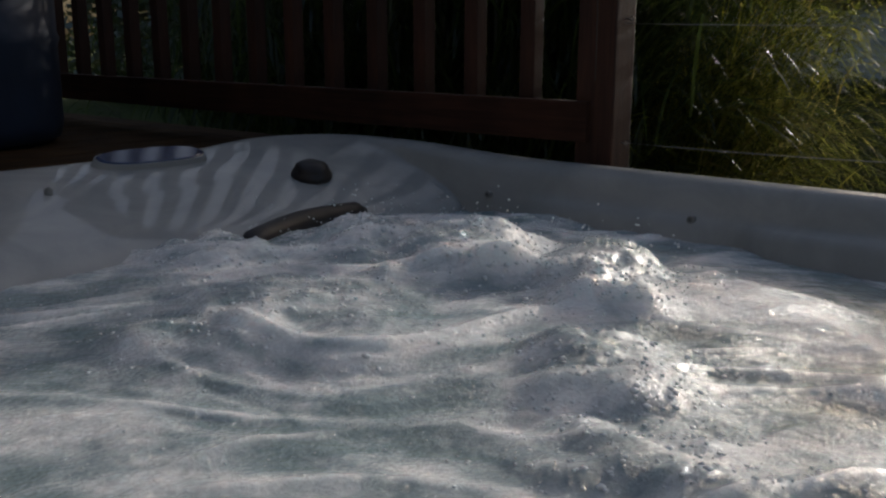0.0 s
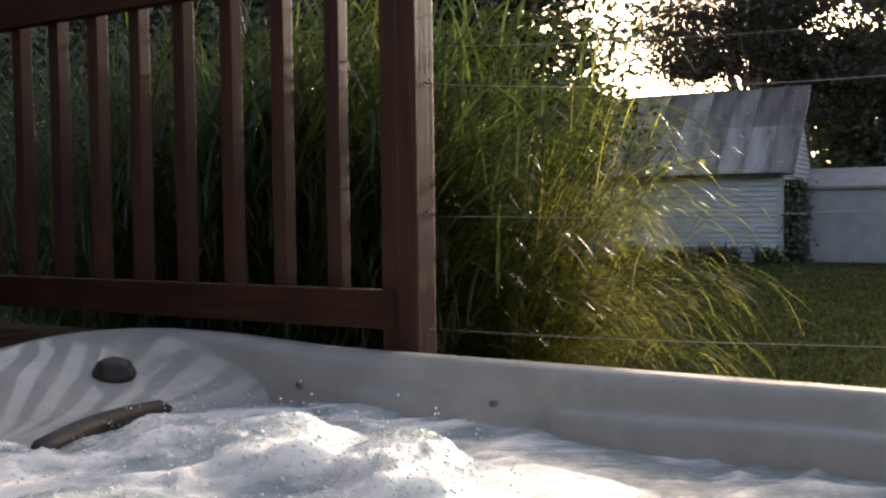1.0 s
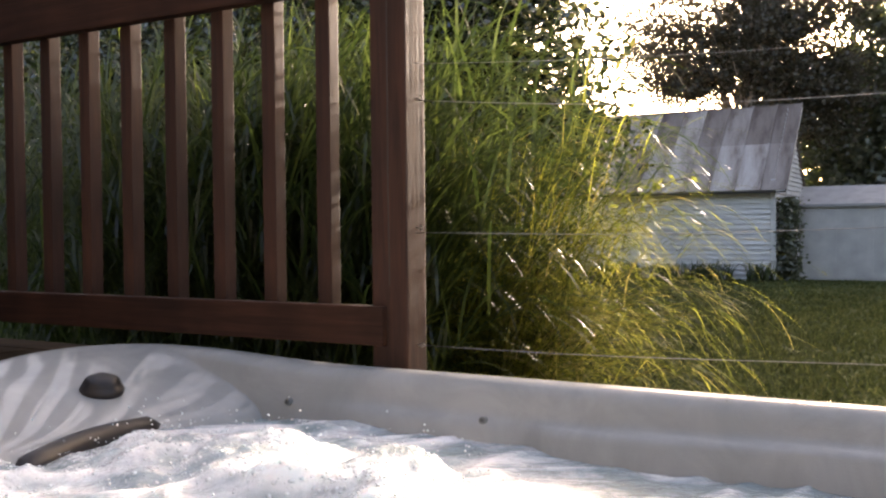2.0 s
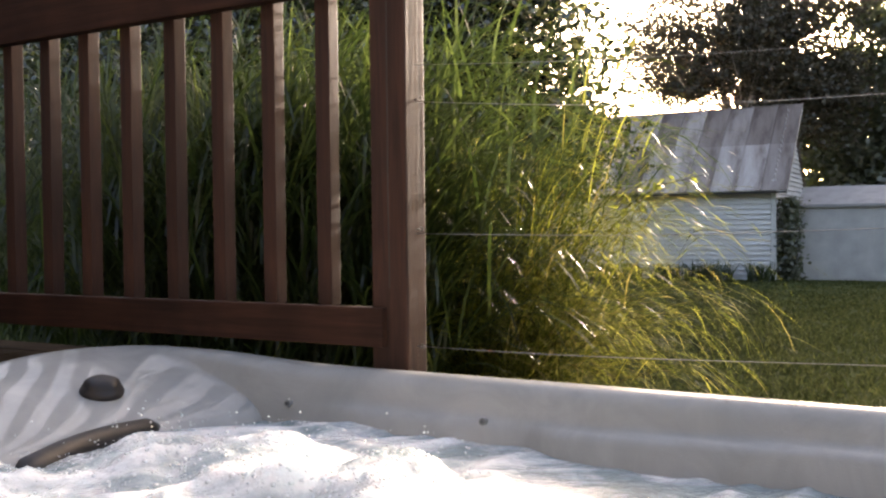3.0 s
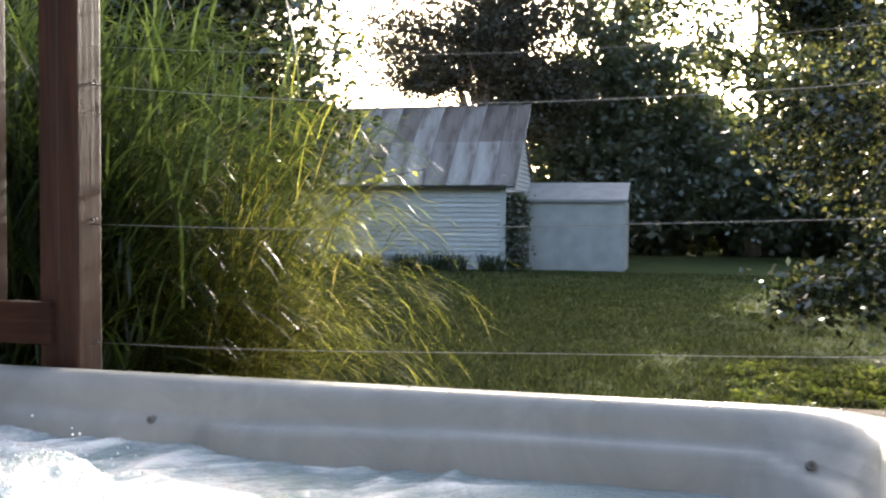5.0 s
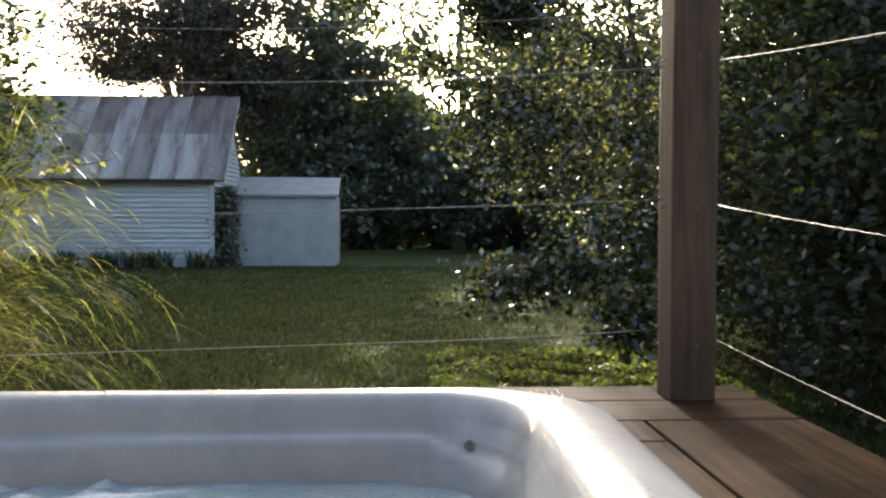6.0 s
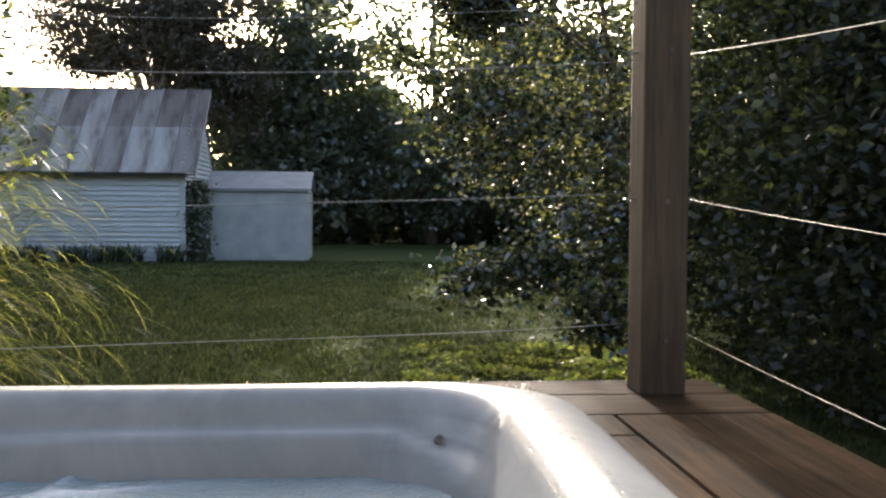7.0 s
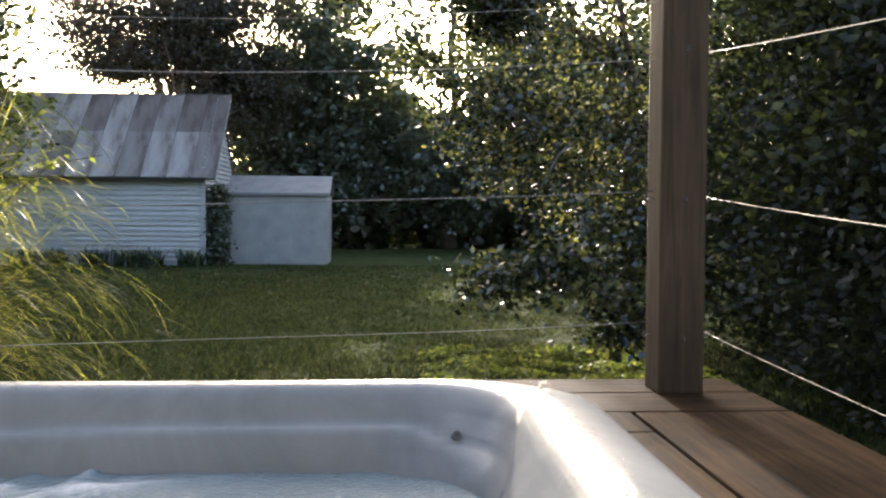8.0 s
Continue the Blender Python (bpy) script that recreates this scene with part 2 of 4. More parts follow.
# ---- mesh helpers ----
def mesh_from(name, verts, faces, mats, smooth=False):
    me = bpy.data.meshes.new(name)
    me.from_pydata([tuple(v) for v in verts], [], [tuple(f) for f in faces])
    for m in (mats if isinstance(mats, (list, tuple)) else [mats]):
        me.materials.append(m)
    if smooth:
        me.polygons.foreach_set("use_smooth", [True] * len(me.polygons))
    me.update()
    return me


def quads_mesh(name, verts, mat):
    """verts: array (n, 4, 3), one separate quad each."""
    n = len(verts)
    me = bpy.data.meshes.new(name)
    me.vertices.add(n * 4)
    me.vertices.foreach_set("co", np.ascontiguousarray(verts, dtype=np.float32).ravel())
    me.loops.add(n * 4)
    me.loops.foreach_set("vertex_index", np.arange(n * 4, dtype=np.int32))
    me.polygons.add(n)
    me.polygons.foreach_set("loop_start", np.arange(0, n * 4, 4, dtype=np.int32))
    me.materials.append(mat)
    me.update(calc_edges=True)
    me.validate()
    return me


def box_bm(bm, lo, hi, bevel=0.0):
    r = bmesh.ops.create_cube(bm, size=1.0)
    for v in r["verts"]:
        v.co = Vector([lo[i] + (v.co[i] + 0.5) * (hi[i] - lo[i]) for i in range(3)])
    if bevel:
        es = list({e for v in r["verts"] for e in v.link_edges})
        bmesh.ops.bevel(bm, geom=es, offset=bevel, segments=2, affect="EDGES", profile=0.7)


def part(name, bm, mat, parent=None, label=""):
    me = bpy.data.meshes.new(name)
    bm.to_mesh(me)
    bm.free()
    me.materials.append(mat)
    ob = new(name, me)
    ob.parent = parent
    return tagged(ob, label)


def box_part(name, lo, hi, mat, parent=None, bevel=0.004, label=""):
    bm = bmesh.new()
    box_bm(bm, lo, hi, bevel)
    return part(name, bm, mat, parent, label)


def mesh_part(name, me, parent=None, label=""):
    ob = new(name, me)
    ob.parent = parent
    return tagged(ob, label)


def tube(points, radii, sides=8):
    """Vertices and faces of a tube along points."""
    pts = [Vector(p) for p in points]
    verts, faces = [], []
    for i, p in enumerate(pts):
        d = (pts[min(i + 1, len(pts) - 1)] - pts[max(i - 1, 0)]).normalized()
        a = d.cross(Vector((0.31, 0.9, 0.17))).normalized()
        b = d.cross(a)
        for k in range(sides):
            w = 2 * math.pi * k / sides
            verts.append(p + (a * math.cos(w) + b * math.sin(w)) * radii[i])
    for i in range(len(pts) - 1):
        for k in range(sides):
            q = (k + 1) % sides
            faces.append((i * sides + k, i * sides + q, (i + 1) * sides + q, (i + 1) * sides + k))
    faces.append(tuple(range(sides))[::-1])
    faces.append(tuple(range((len(pts) - 1) * sides, len(pts) * sides)))
    return verts, faces


def joined(pieces):
    verts, faces = [], []
    for v, f in pieces:
        o = len(verts)
        verts += v
        faces += [tuple(i + o for i in q) for q in f]
    return verts, faces


# ---- ground ----
def build_ground():
    rng = np.random.default_rng(3)
    n = 90
    s = np.linspace(-1, 1, n)
    axis = np.sign(s) * (np.abs(s) ** 2.6) * 400
    verts = [(x, y + 8, 0.05 * noise.noise((x * 0.15, y * 0.15, 0)) * min(1, abs(x) / 6 + 0.2) - (0.016 * max(0, y + 8 - 24) if y + 8 < 80 else 0.9)) for y in axis for x in axis]
    faces = [(j * n + i, j * n + i + 1, (j + 1) * n + i + 1, (j + 1) * n + i) for j in range(n - 1) for i in range(n - 1)]
    g = new("ground", mesh_from("ground", verts, faces, GROUND, True))
    tagged(g, "mown green lawn lying flat to the trees", "lawn", kind="structure")
    # turf blades in the yard
    m = 120000
    y = 1.0 + 19 * rng.random(m) ** 1.5
    x = rng.uniform(-1, 1, m) * (1.5 + 0.55 * y) + 0.9
    h = rng.uniform(0.018, 0.05, m)
    a = rng.uniform(0, 2 * np.pi, m)
    w = 0.006 + 0.0012 * y
    lean = rng.normal(0, 0.03, (m, 2))
    q = np.zeros((m, 4, 3))
    clump = np.array([noise.noise((px * 1.7, py * 1.7, 3)) for px, py in zip(x, y)])
    h = h * (1 + 0.9 * clump)
    for k, (dx, dz) in enumerate(((-1, -0.01), (1, -0.01), (0.35, 1), (-0.35, 1))):
        q[:, k, 0] = x + dx * w * np.cos(a) + (lean[:, 0] if dz > 0.5 else 0)
        q[:, k, 1] = y + dx * w * np.sin(a) + (lean[:, 1] if dz > 0.5 else 0)
        q[:, k, 2] = np.where(dz > 0.5, h, -0.01)
    t = new("turf", quads_mesh("turf", q, TURF))
    tagged(t, "short green blades of the mown lawn", "grass", kind="stuff")


# ---- hot tub ----
X0, X1, Y0, Y1 = -1.36, 1.25, -2.50, 0.10      # outer edge of the tub's lip
CX, CY = (X0 + X1) / 2, (Y0 + Y1) / 2


def ring_point(k, n, inset, radius):
    """Point k of n on a rounded rectangle, by even angle steps per side."""
    hx, hy = (X1 - X0) / 2 - inset, (Y1 - Y0) / 2 - inset
    r = max(0.03, min(radius, hx, hy))
    per = n // 4
    side, u = divmod(k, per)
    u /= per
    # each side: straight share and corner share
    if u < 0.62:
        f = u / 0.62
        a = None
    else:
        f = (u - 0.62) / 0.38
        a = f * math.pi / 2
    sx, sy = hx - r, hy - r
    if side == 0:      # far side, left to right
        p = (-sx + 2 * sx * f, hy) if a is None else (sx + r * math.sin(a), sy + r * math.cos(a))
    elif side == 1:    # right side, far to near
        p = (hx, sy - 2 * sy * f) if a is None else (sx + r * math.cos(a), -sy - r * math.sin(a))
    elif side == 2:    # near side
        p = (sx - 2 * sx * f, -hy) if a is None else (-sx - r * math.sin(a), -sy - r * math.cos(a))
    else:
        p = (-hx, -sy + 2 * sy * f) if a is None else (-sx - r * math.cos(a), sy + r * math.sin(a))
    return p[0] + CX, p[1] + CY


def smooth(a, b, x):
    t = min(1, max(0, (x - a) / (b - a)))
    return t * t * (3 - 2 * t)


PROFILE = [(0.015, 0.885, 0.2), (0.0, 0.908, 0.2), (0.004, 0.922, 0.2), (0.02, 0.931, 0.2), (0.045, 0.939, 0.2), (0.075, 0.945, 0.19), (0.105, 0.948, 0.18), (0.122, 0.945, 0.17),
           (0.135, 0.938, 0.16), (0.146, 0.926, 0.17), (0.152, 0.912, 0.18), (0.156, 0.905, 0.18), (0.159, 0.899, 0.19), (0.162, 0.893, 0.19), (0.165, 0.887, 0.20), (0.168, 0.881, 0.20), (0.171, 0.875, 0.20), (0.175, 0.868, 0.21), (0.179, 0.860, 0.21),
           (0.184, 0.850, 0.21), (0.192, 0.832, 0.22), (0.20, 0.81, 0.22), (0.22, 0.74, 0.22), (0.28, 0.62, 0.28), (0.42, 0.50, 0.34), (0.66, 0.44, 0.36), (0.78, 0.38, 0.36), (0.84, 0.12, 0.3), (1.0, 0.10, 0.2)]


def build_tub():
    tub = new("hot_tub")
    tagged(tub, "pale grey acrylic hot tub set into the wooden deck", "hot tub")
    n = 320
    verts = []
    for j, (ins, z, rad) in enumerate(PROFILE):
        for k in range(n):
            x, y = ring_point(k, n, ins, rad)
            dz = 0.0
            # the left side falls away in a broad sloping shoulder
            x += 0.40 * smooth(0.12, 0.195, ins) * smooth(0.55, 0.99, (CX - x) / ((X1 - X0) / 2 - ins)) * (1 - smooth(0.3, 0.8, ins))
            crest = smooth(0.0, 0.06, ins) * (1 - smooth(0.16, 0.2, ins))
            # raised shoulder in the far left corner
            dz += 0.016 * crest * (1 - smooth(-1.0, -0.55, x)) * smooth(-0.45, -0.2, y)
            if y > -0.3 and 0.15 < ins < 0.4:
                # the far wall: a recessed bench back from the step onwards, with a rolled edge that dips into the corner
                edge = 0.874 + 0.012 * smooth(0.0, 0.6, x) - 0.028 * smooth(0.92, 1.06, x)
                back = smooth(-0.045, -0.005, x) * (1 - smooth(1.07, 1.12, x)) * (1 - smooth(edge - 0.004, edge + 0.008, z))
                y -= 0.026 * back
                y -= 0.010 * (1 - smooth(-0.16, -0.05, x)) * smooth(-0.55, -0.45, x) * (1 - smooth(0.865, 0.885, z))
            # rolled folds across the sloping shoulder
            if x < -0.7 and 0.13 < ins < 0.2:
                dz += 0.003 * math.sin(8.5 * (x + 0.9 * y) + 0.6) * smooth(0.13, 0.155, ins) * (1 - smooth(0.185, 0.2, ins))
            verts.append((x, y, z + dz))
    faces = []
    for j in range(len(PROFILE) - 1):
        for k in range(n):
            q = (k + 1) % n
            faces.append((j * n + k, j * n + q, (j + 1) * n + q, (j + 1) * n + k)[::-1])
    o = (len(PROFILE) - 1) * n
    faces.append(tuple(range(o, o + n)))
    shell = mesh_part("shell", mesh_from("shell", verts, faces, ACRYLIC, True), tub, "glossy marbled grey acrylic shell")
    top = np.array(verts[n * 3:n * 22])

    def on_shell(x, y):
        return float(top[np.argmin((top[:, 0] - x) ** 2 + (top[:, 1] - y) ** 2), 2])

    wall = np.array([v for v in verts if v[1] > -0.4])

    def on_wall(x, z):
        return float(wall[np.argmin((wall[:, 0] - x) ** 2 + (wall[:, 2] - z) ** 2), 1])

    skirt = bmesh.new()
    box_bm(skirt, (X0 + 0.05, Y0 + 0.05, 0.0), (X1 - 0.05, Y1 - 0.05, 0.08), 0.01)
    part("base", skirt, BLACK, tub)

    def jet(x, y, z, tilt, r=0.016):
        bm = bmesh.new()
        bmesh.ops.create_cone(bm, cap_ends=True, segments=20, radius1=r, radius2=r * 0.8, depth=0.012)
        ring = part("jet", bm, JET_GREY, tub, "small grey water jet")
        ring.matrix_basis = pose(x, on_wall(x, z) - 0.003 if tilt > 30 else y, z if tilt > 30 else on_shell(x, y), tilt, 0, 0)
        bm = bmesh.new()
        bmesh.ops.create_cone(bm, cap_ends=True, segments=14, radius1=r * 0.5, radius2=r * 0.42, depth=0.016)
        eye = part("nozzle", bm, NOZZLE, ring, "dark grey nozzle")

    jet(-0.638, -0.074, 0.870, 78, 0.009)
    jet(-0.155, -0.076, 0.874, 78, 0.009)
    jet(1.014, -0.088, 0.882, 70, 0.009)
    jet(-1.09, -0.86, 0.905, 0, 0.009)

    # air control knob: flared base, domed cap with finger scallops
    ring = [(0.0, -0.006), (0.037, -0.006), (0.039, 0.004), (0.037, 0.012), (0.033, 0.017), (0.031, 0.023), (0.029, 0.030), (0.024, 0.036), (0.014, 0.040), (0.0, 0.041)]
    v, f, s = [], [], 28
    for i, (r, z) in enumerate(ring):
        for k in range(s):
            a = 2 * math.pi * k / s
            rr = r * (1 + (0.06 * math.cos(5 * a) if 3 < i < 8 else 0))
            v.append((rr * math.cos(a), rr * math.sin(a), z))
    for i in range(len(ring) - 1):
        f += [(i * s + k, i * s + (k + 1) % s, (i + 1) * s + (k + 1) % s, (i + 1) * s + k) for k in range(s)]
    knob = mesh_part("control_knob", mesh_from("control_knob", v, f, BROWN_BLACK, True), tub, "dark brown-black domed control knob")
    knob.matrix_basis = pose(-0.965, -0.308, on_shell(-0.965, -0.308) + 0.002, 6, 12, 0) @ Matrix.Diagonal((1.2, 1.2, 0.85, 1))

    # black headrest along the corner seat
    pts, rad = [], []
    for i in range(13):
        u = i / 12
        px, py = -0.732 - 0.07 * u - 0.02 * math.sin(u * 3), -0.69 + 0.39 * u
        pts.append((px, py, 0.840 + 0.010 * math.sin(3 * u)))
        rad.append(0.025 * min(1.0, (1 - (2 * u - 1) ** 8) + 0.35))
    hv, hf = tube(pts, rad, 12)
    head = mesh_part("headrest", mesh_from("headrest", hv, hf, BROWN_BLACK, True), tub, "wet black padded headrest strip")

    # control panel on the lip: oval bezel and dark display
    for name, a, b, z0, z1, mat, lab in (("control_panel", 0.05, 0.138, -0.012, 0.010, ACRYLIC, "raised oval control panel"), ("display", 0.044, 0.128, 0.009, 0.013, PANEL_BLUE, "dark blue glossy display")):
        bm = bmesh.new()
        bmesh.ops.create_cone(bm, cap_ends=True, segments=40, radius1=1, radius2=0.9, depth=1)
        for vv in bm.verts:
            c = vv.co
            e = 0.75
            vv.co = (math.copysign(abs(c.x) ** e, c.x) * a, math.copysign(abs(c.y) ** e, c.y) * b, z0 + (c.z + 0.5) * (z1 - z0))
        if name == "control_panel":
            panel = part(name, bm, mat, tub, lab)
            panel.matrix_basis = pose(-1.205, -0.56, 0.947, 0, 14, -4)
        else:
            part(name, bm, mat, panel, lab)


def build_water():
    rng = np.random.default_rng(11)
    n = 340
    xs = np.linspace(X0 + 0.24, X1 - 0.15, n)
    ys = np.linspace(Y0 + 0.22, Y1 - 0.15, n)
    domes = [(-0.56, -0.55, 0.13, 0.042), (-0.40, -0.47, 0.11, 0.055), (-0.13, -0.42, 0.09, 0.05), (-0.27, -0.60, 0.12, 0.038), (-0.05, -0.58, 0.08, 0.026),
             (-0.70, -0.75, 0.10, 0.02), (0.10, -0.85, 0.12, 0.02), (0.28, -1.0, 0.12, 0.022), (-0.35, -0.95, 0.16, 0.02), (0.45, -1.2, 0.1, 0.02)]
    lumps = []
    for cx, cy, r, hi in domes:
        for q in range(26):
            lumps.append((cx + rng.normal(0, r * 0.55), cy + rng.normal(0, r * 0.45), r * (rng.uniform(0.35, 0.65) if q < 8 else rng.uniform(0.22, 0.42)), hi * (rng.uniform(0.35, 1) if q < 8 else rng.uniform(0.8, 1.6))))
    LX, LY, LR, LH = (np.array(c) for c in zip(*lumps))
    NL = len(lumps)

    def level(x, y):
        churn = math.exp(-(((x + 0.3) / 0.75) ** 2 + ((y + 0.75) / 0.6) ** 2))
        calm = smooth(0.30, 0.75, x) * smooth(-1.1, -0.5, y)
        wx, wy = x + 0.10 * noise.noise((x * 3, y * 3, 9)), y + 0.10 * noise.noise((x * 3, y * 3, 4))
        u, v = 0.77 * wx + 0.64 * wy, 0.77 * wy - 0.64 * wx          # along and across the wave crests
        swell = noise.noise((u * 1.3, v * 4.2, 0.3))
        a = 1 - abs(noise.noise((u * 1.5, v * 4.6, 7.7)))
        b = 1 - abs(noise.noise((u * 3.6, v * 10.0, 2.2)))
        chop = noise.turbulence((u * 9, v * 17, 5), 4, False, amplitude_scale=0.55, frequency_scale=2.2)
        crest = a ** 8
        h = 0.010 * swell + 0.014 * crest + 0.006 * b ** 5 + 0.0040 * chop
        h *= 1 - 0.75 * calm
        d2 = (x - LX) ** 2 + (y - LY) ** 2
        broad = float(np.sum(LH * np.exp(-d2 / (LR * LR) * 1.2))) * 0.35
        bump = 0.046 * math.tanh(broad / 0.045)
        cell = noise.voronoi((x * 26, y * 26, 0))[0][0]
        fizz = noise.voronoi((x * 75, y * 75, 3))[0][0]
        froth = min(1.0, bump * 32)
        bump += froth * (0.006 * (1 - min(1.0, cell * 1.4)) ** 0.6 + 0.0045 * (1 - min(1.0, fizz * 1.4)))
        h += 0.020 * churn + bump
        patch = noise.turbulence((u * 4.5, v * 11, 11), 4, False, amplitude_scale=0.6, frequency_scale=2.1)
        foam = -0.21 + (0.44 * crest + 0.26 * b ** 5 + 0.40 * patch) * (1 - calm) + 0.06 * churn + 2.4 * bump - 0.12 * calm - 0.16 * max(0.0, smooth(-0.45, -0.25, y) - churn - 8 * bump)
        return 0.822 + h, min(0.5, foam)

    verts, foam = [], []
    for y in ys:
        for x in xs:
            z, f = level(x, y)
            verts.append((x, y, z))
            foam.append(f)
    faces = [(j * n + i, j * n + i + 1, (j + 1) * n + i + 1, (j + 1) * n + i) for j in range(n - 1) for i in range(n - 1)]
    me = mesh_from("water", verts, faces, WATER, True)
    at = me.attributes.new("foam", "FLOAT", "POINT")
    at.data.foreach_set("value", foam)
    w = new("water", me)
    tagged(w, "churning foamy water filling the hot tub", "water", kind="structure")

    # froth: small bubbles and flying drops
    def balls(sub):
        b = bmesh.new()
        bmesh.ops.create_icosphere(b, subdivisions=sub, radius=1)
        v, f = np.array([q.co for q in b.verts]), [tuple(q.index for q in g.verts) for g in b.faces]
        b.free()
        return v, f

    sv, sf = balls(1)
    fine = np.array(sf, dtype=int)

    def scatter(spots):
        """Verts and faces of small balls: spots are rows of x, y, z, rx, ry, rz."""
        p = np.array(spots)
        v = sv[None] * p[:, None, 3:] + p[:, None, :3]
        f = fine[None] + (np.arange(len(p)) * len(sv))[:, None, None]
        return v.reshape(-1, 3), f.reshape(-1, 3)

    spots = []
    for i in range(5200):
        if i < 3200:        # on the mounds of froth
            k = rng.integers(0, NL)
            x, y = LX[k] + rng.normal(0, 0.06), LY[k] + rng.normal(0, 0.05)
            r = 0.0010 + 0.0026 * rng.random() ** 3
        else:               # scattered over the churning part
            x, y = rng.uniform(-0.75, 0.85), rng.uniform(-1.5, -0.5)
            r = 0.0007 + 0.0012 * rng.random() ** 3
        sink = rng.uniform(-0.5, 0.35)
        if i < 3200 and i % 3 == 0:      # broad flat caps that catch the sun
            r, sink = 0.0028 + 0.0030 * rng.random() ** 2, -0.45
        z = level(x, y)[0] + sink * r
        spots.append((x, y, z, r * rng.uniform(0.85, 1.25), r * rng.uniform(0.85, 1.25), r * rng.uniform(0.7, 1.0)))
    pieces = [scatter(spots)]
    froth = new("froth", mesh_from("froth", *pieces[0], BUBBLE, True))
    tagged(froth, "white froth bubbling up on the water", "foam", kind="stuff")
    pieces = []
    for i in range(460):
        k = rng.integers(0, 130)
        r = rng.uniform(0.0008, 0.0022)
        if i < 420:
            x, y = LX[k] + rng.normal(0, 0.09), LY[k] + rng.normal(0, 0.08)
        else:
            x, y = rng.uniform(-0.8, 0.7), rng.uniform(-1.4, -0.35)
            pieces.append(([Vector(q) for q in sv * r + (x, y, level(x, y)[0] + 0.3 * r)], sf))
            continue
        pieces.append(([Vector(q) for q in sv * r + (x, y, level(x, y)[0] + abs(rng.normal(0, 0.03)))], sf))
    drops = new("droplets", mesh_from("droplets", *joined(pieces), BUBBLE, True))
    tagged(drops, "small bright drops of water thrown up", "droplets", kind="stuff")


def build_beads():
    rng = np.random.default_rng(77)
    b = bmesh.new()
    bmesh.ops.create_icosphere(b, subdivisions=1, radius=1)
    v, f = np.array([q.co for q in b.verts]), [tuple(q.index for q in g.verts) for g in b.faces]
    b.free()
    pieces = []
    for i in range(620):
        if i < 420:
            ins, y = rng.uniform(0.07, 0.145), -0.95 * rng.random() ** 1.1 + 0.02
            x = X1 - ins
        else:
            ins, x = rng.uniform(0.08, 0.13), rng.uniform(0.2, 1.1)
            y = Y1 - ins
        z = float(np.interp(ins, [p[0] for p in PROFILE[1:10]], [p[1] for p in PROFILE[1:10]]))
        r = 0.0012 + 0.0024 * rng.random() ** 2
        pieces.append(([Vector(q) for q in v * (r, r, r * 0.55) + (x, y, z)], f))
    beads = new("water_beads", mesh_from("water_beads", *joined(pieces), BEAD, True))
    tagged(beads, "clear beads of water on the tub's wet rim", "droplets", kind="stuff")


# ---- deck, posts, fence ----
DECK_Z = 0.905


def build_deck():
    deck = new("deck")
    tagged(deck, "weathered brown wooden deck boarded round the tub", "deck", kind="structure")
    # skirt and joists below the boards
    for lo, hi in (((-3.4, 0.19, 0.0), (1.55, 0.225, 0.862)), ((1.535, -3.2, 0.0), (1.57, 0.188, 0.862))):
        box_part("fascia", lo, hi, GREY_WOOD, deck, 0.003)

    def board(x0, x1, y0, y1, mat):
        box_part("board", (x0, y0, DECK_Z - 0.038), (x1, y1, DECK_Z), mat, deck, 0.004)

    board(-3.4, 1.585, 0.105, 0.242, DECK_WOOD_X)
    board(1.16, 1.585, -0.062, 0.100, DECK_WOOD_X)
    board(1.16, 1.309, -0.205, -0.066, DECK_WOOD)
    board(1.16, 1.309, -3.2, -0.210, DECK_WOOD)
    board(1.316, 1.585, -3.2, -0.068, DECK_WOOD)
    for i in range(14):
        x1 = -1.30 - 0.145 * i
        board(x1 - 0.14, x1, -3.2, 0.100, DECK_WOOD)
    for i in range(5):
        y1 = -2.46 - 0.145 * i
        board(-1.295, 1.155, y1 - 0.14, y1, DECK_WOOD_X)


def build_unseen_walls():
    # neither wall is in view; added to close the yard and cut sky light
    box_part("wall_unseen_back", (-3.9, -3.75, 0), (4.2, -3.55, 5.2), UNSEEN_WALL, None, 0.01)
    tagged(bpy.data.objects["wall_unseen_back"], "plain dark unseen wall added behind the deck", "wall", kind="structure")
    box_part("wall_unseen_side", (-3.85, -3.548, 0), (-3.65, 0.0, 4.2), UNSEEN_WALL, None, 0.01)
    tagged(bpy.data.objects["wall_unseen_side"], "plain dark unseen wall added beside the deck", "wall", kind="structure")


def eye_hook(parent, x, y, z, along):
    pts = [(0, 0, 0), (along[0] * 0.008, along[1] * 0.008, 0)]
    for k in range(9):
        a = math.pi + 2 * math.pi * k / 9
        pts.append((along[0] * (0.013 + 0.0045 * math.cos(a)), along[1] * (0.013 + 0.0045 * math.cos(a)), 0.0045 * math.sin(a)))
    v, f = tube(pts, [0.0015] * len(pts), 6)
    o = mesh_part("eye_hook", mesh_from("eye_hook", v, f, HOOK, True), parent, "small steel eye screw")
    o.location = (x, y, z)


def post_mesh(w, z0, z1, wide=0.0):
    bm = bmesh.new()
    box_bm(bm, (-w / 2 - wide, -w / 2, z0), (w / 2, w / 2, z1), 0.006)
    return bm


WIRES = [(1.625, 1.625, 0.045), (1.540, 1.522, 0.047), (1.240, 1.279, 0.016), (0.985, 1.035, 0.012)]


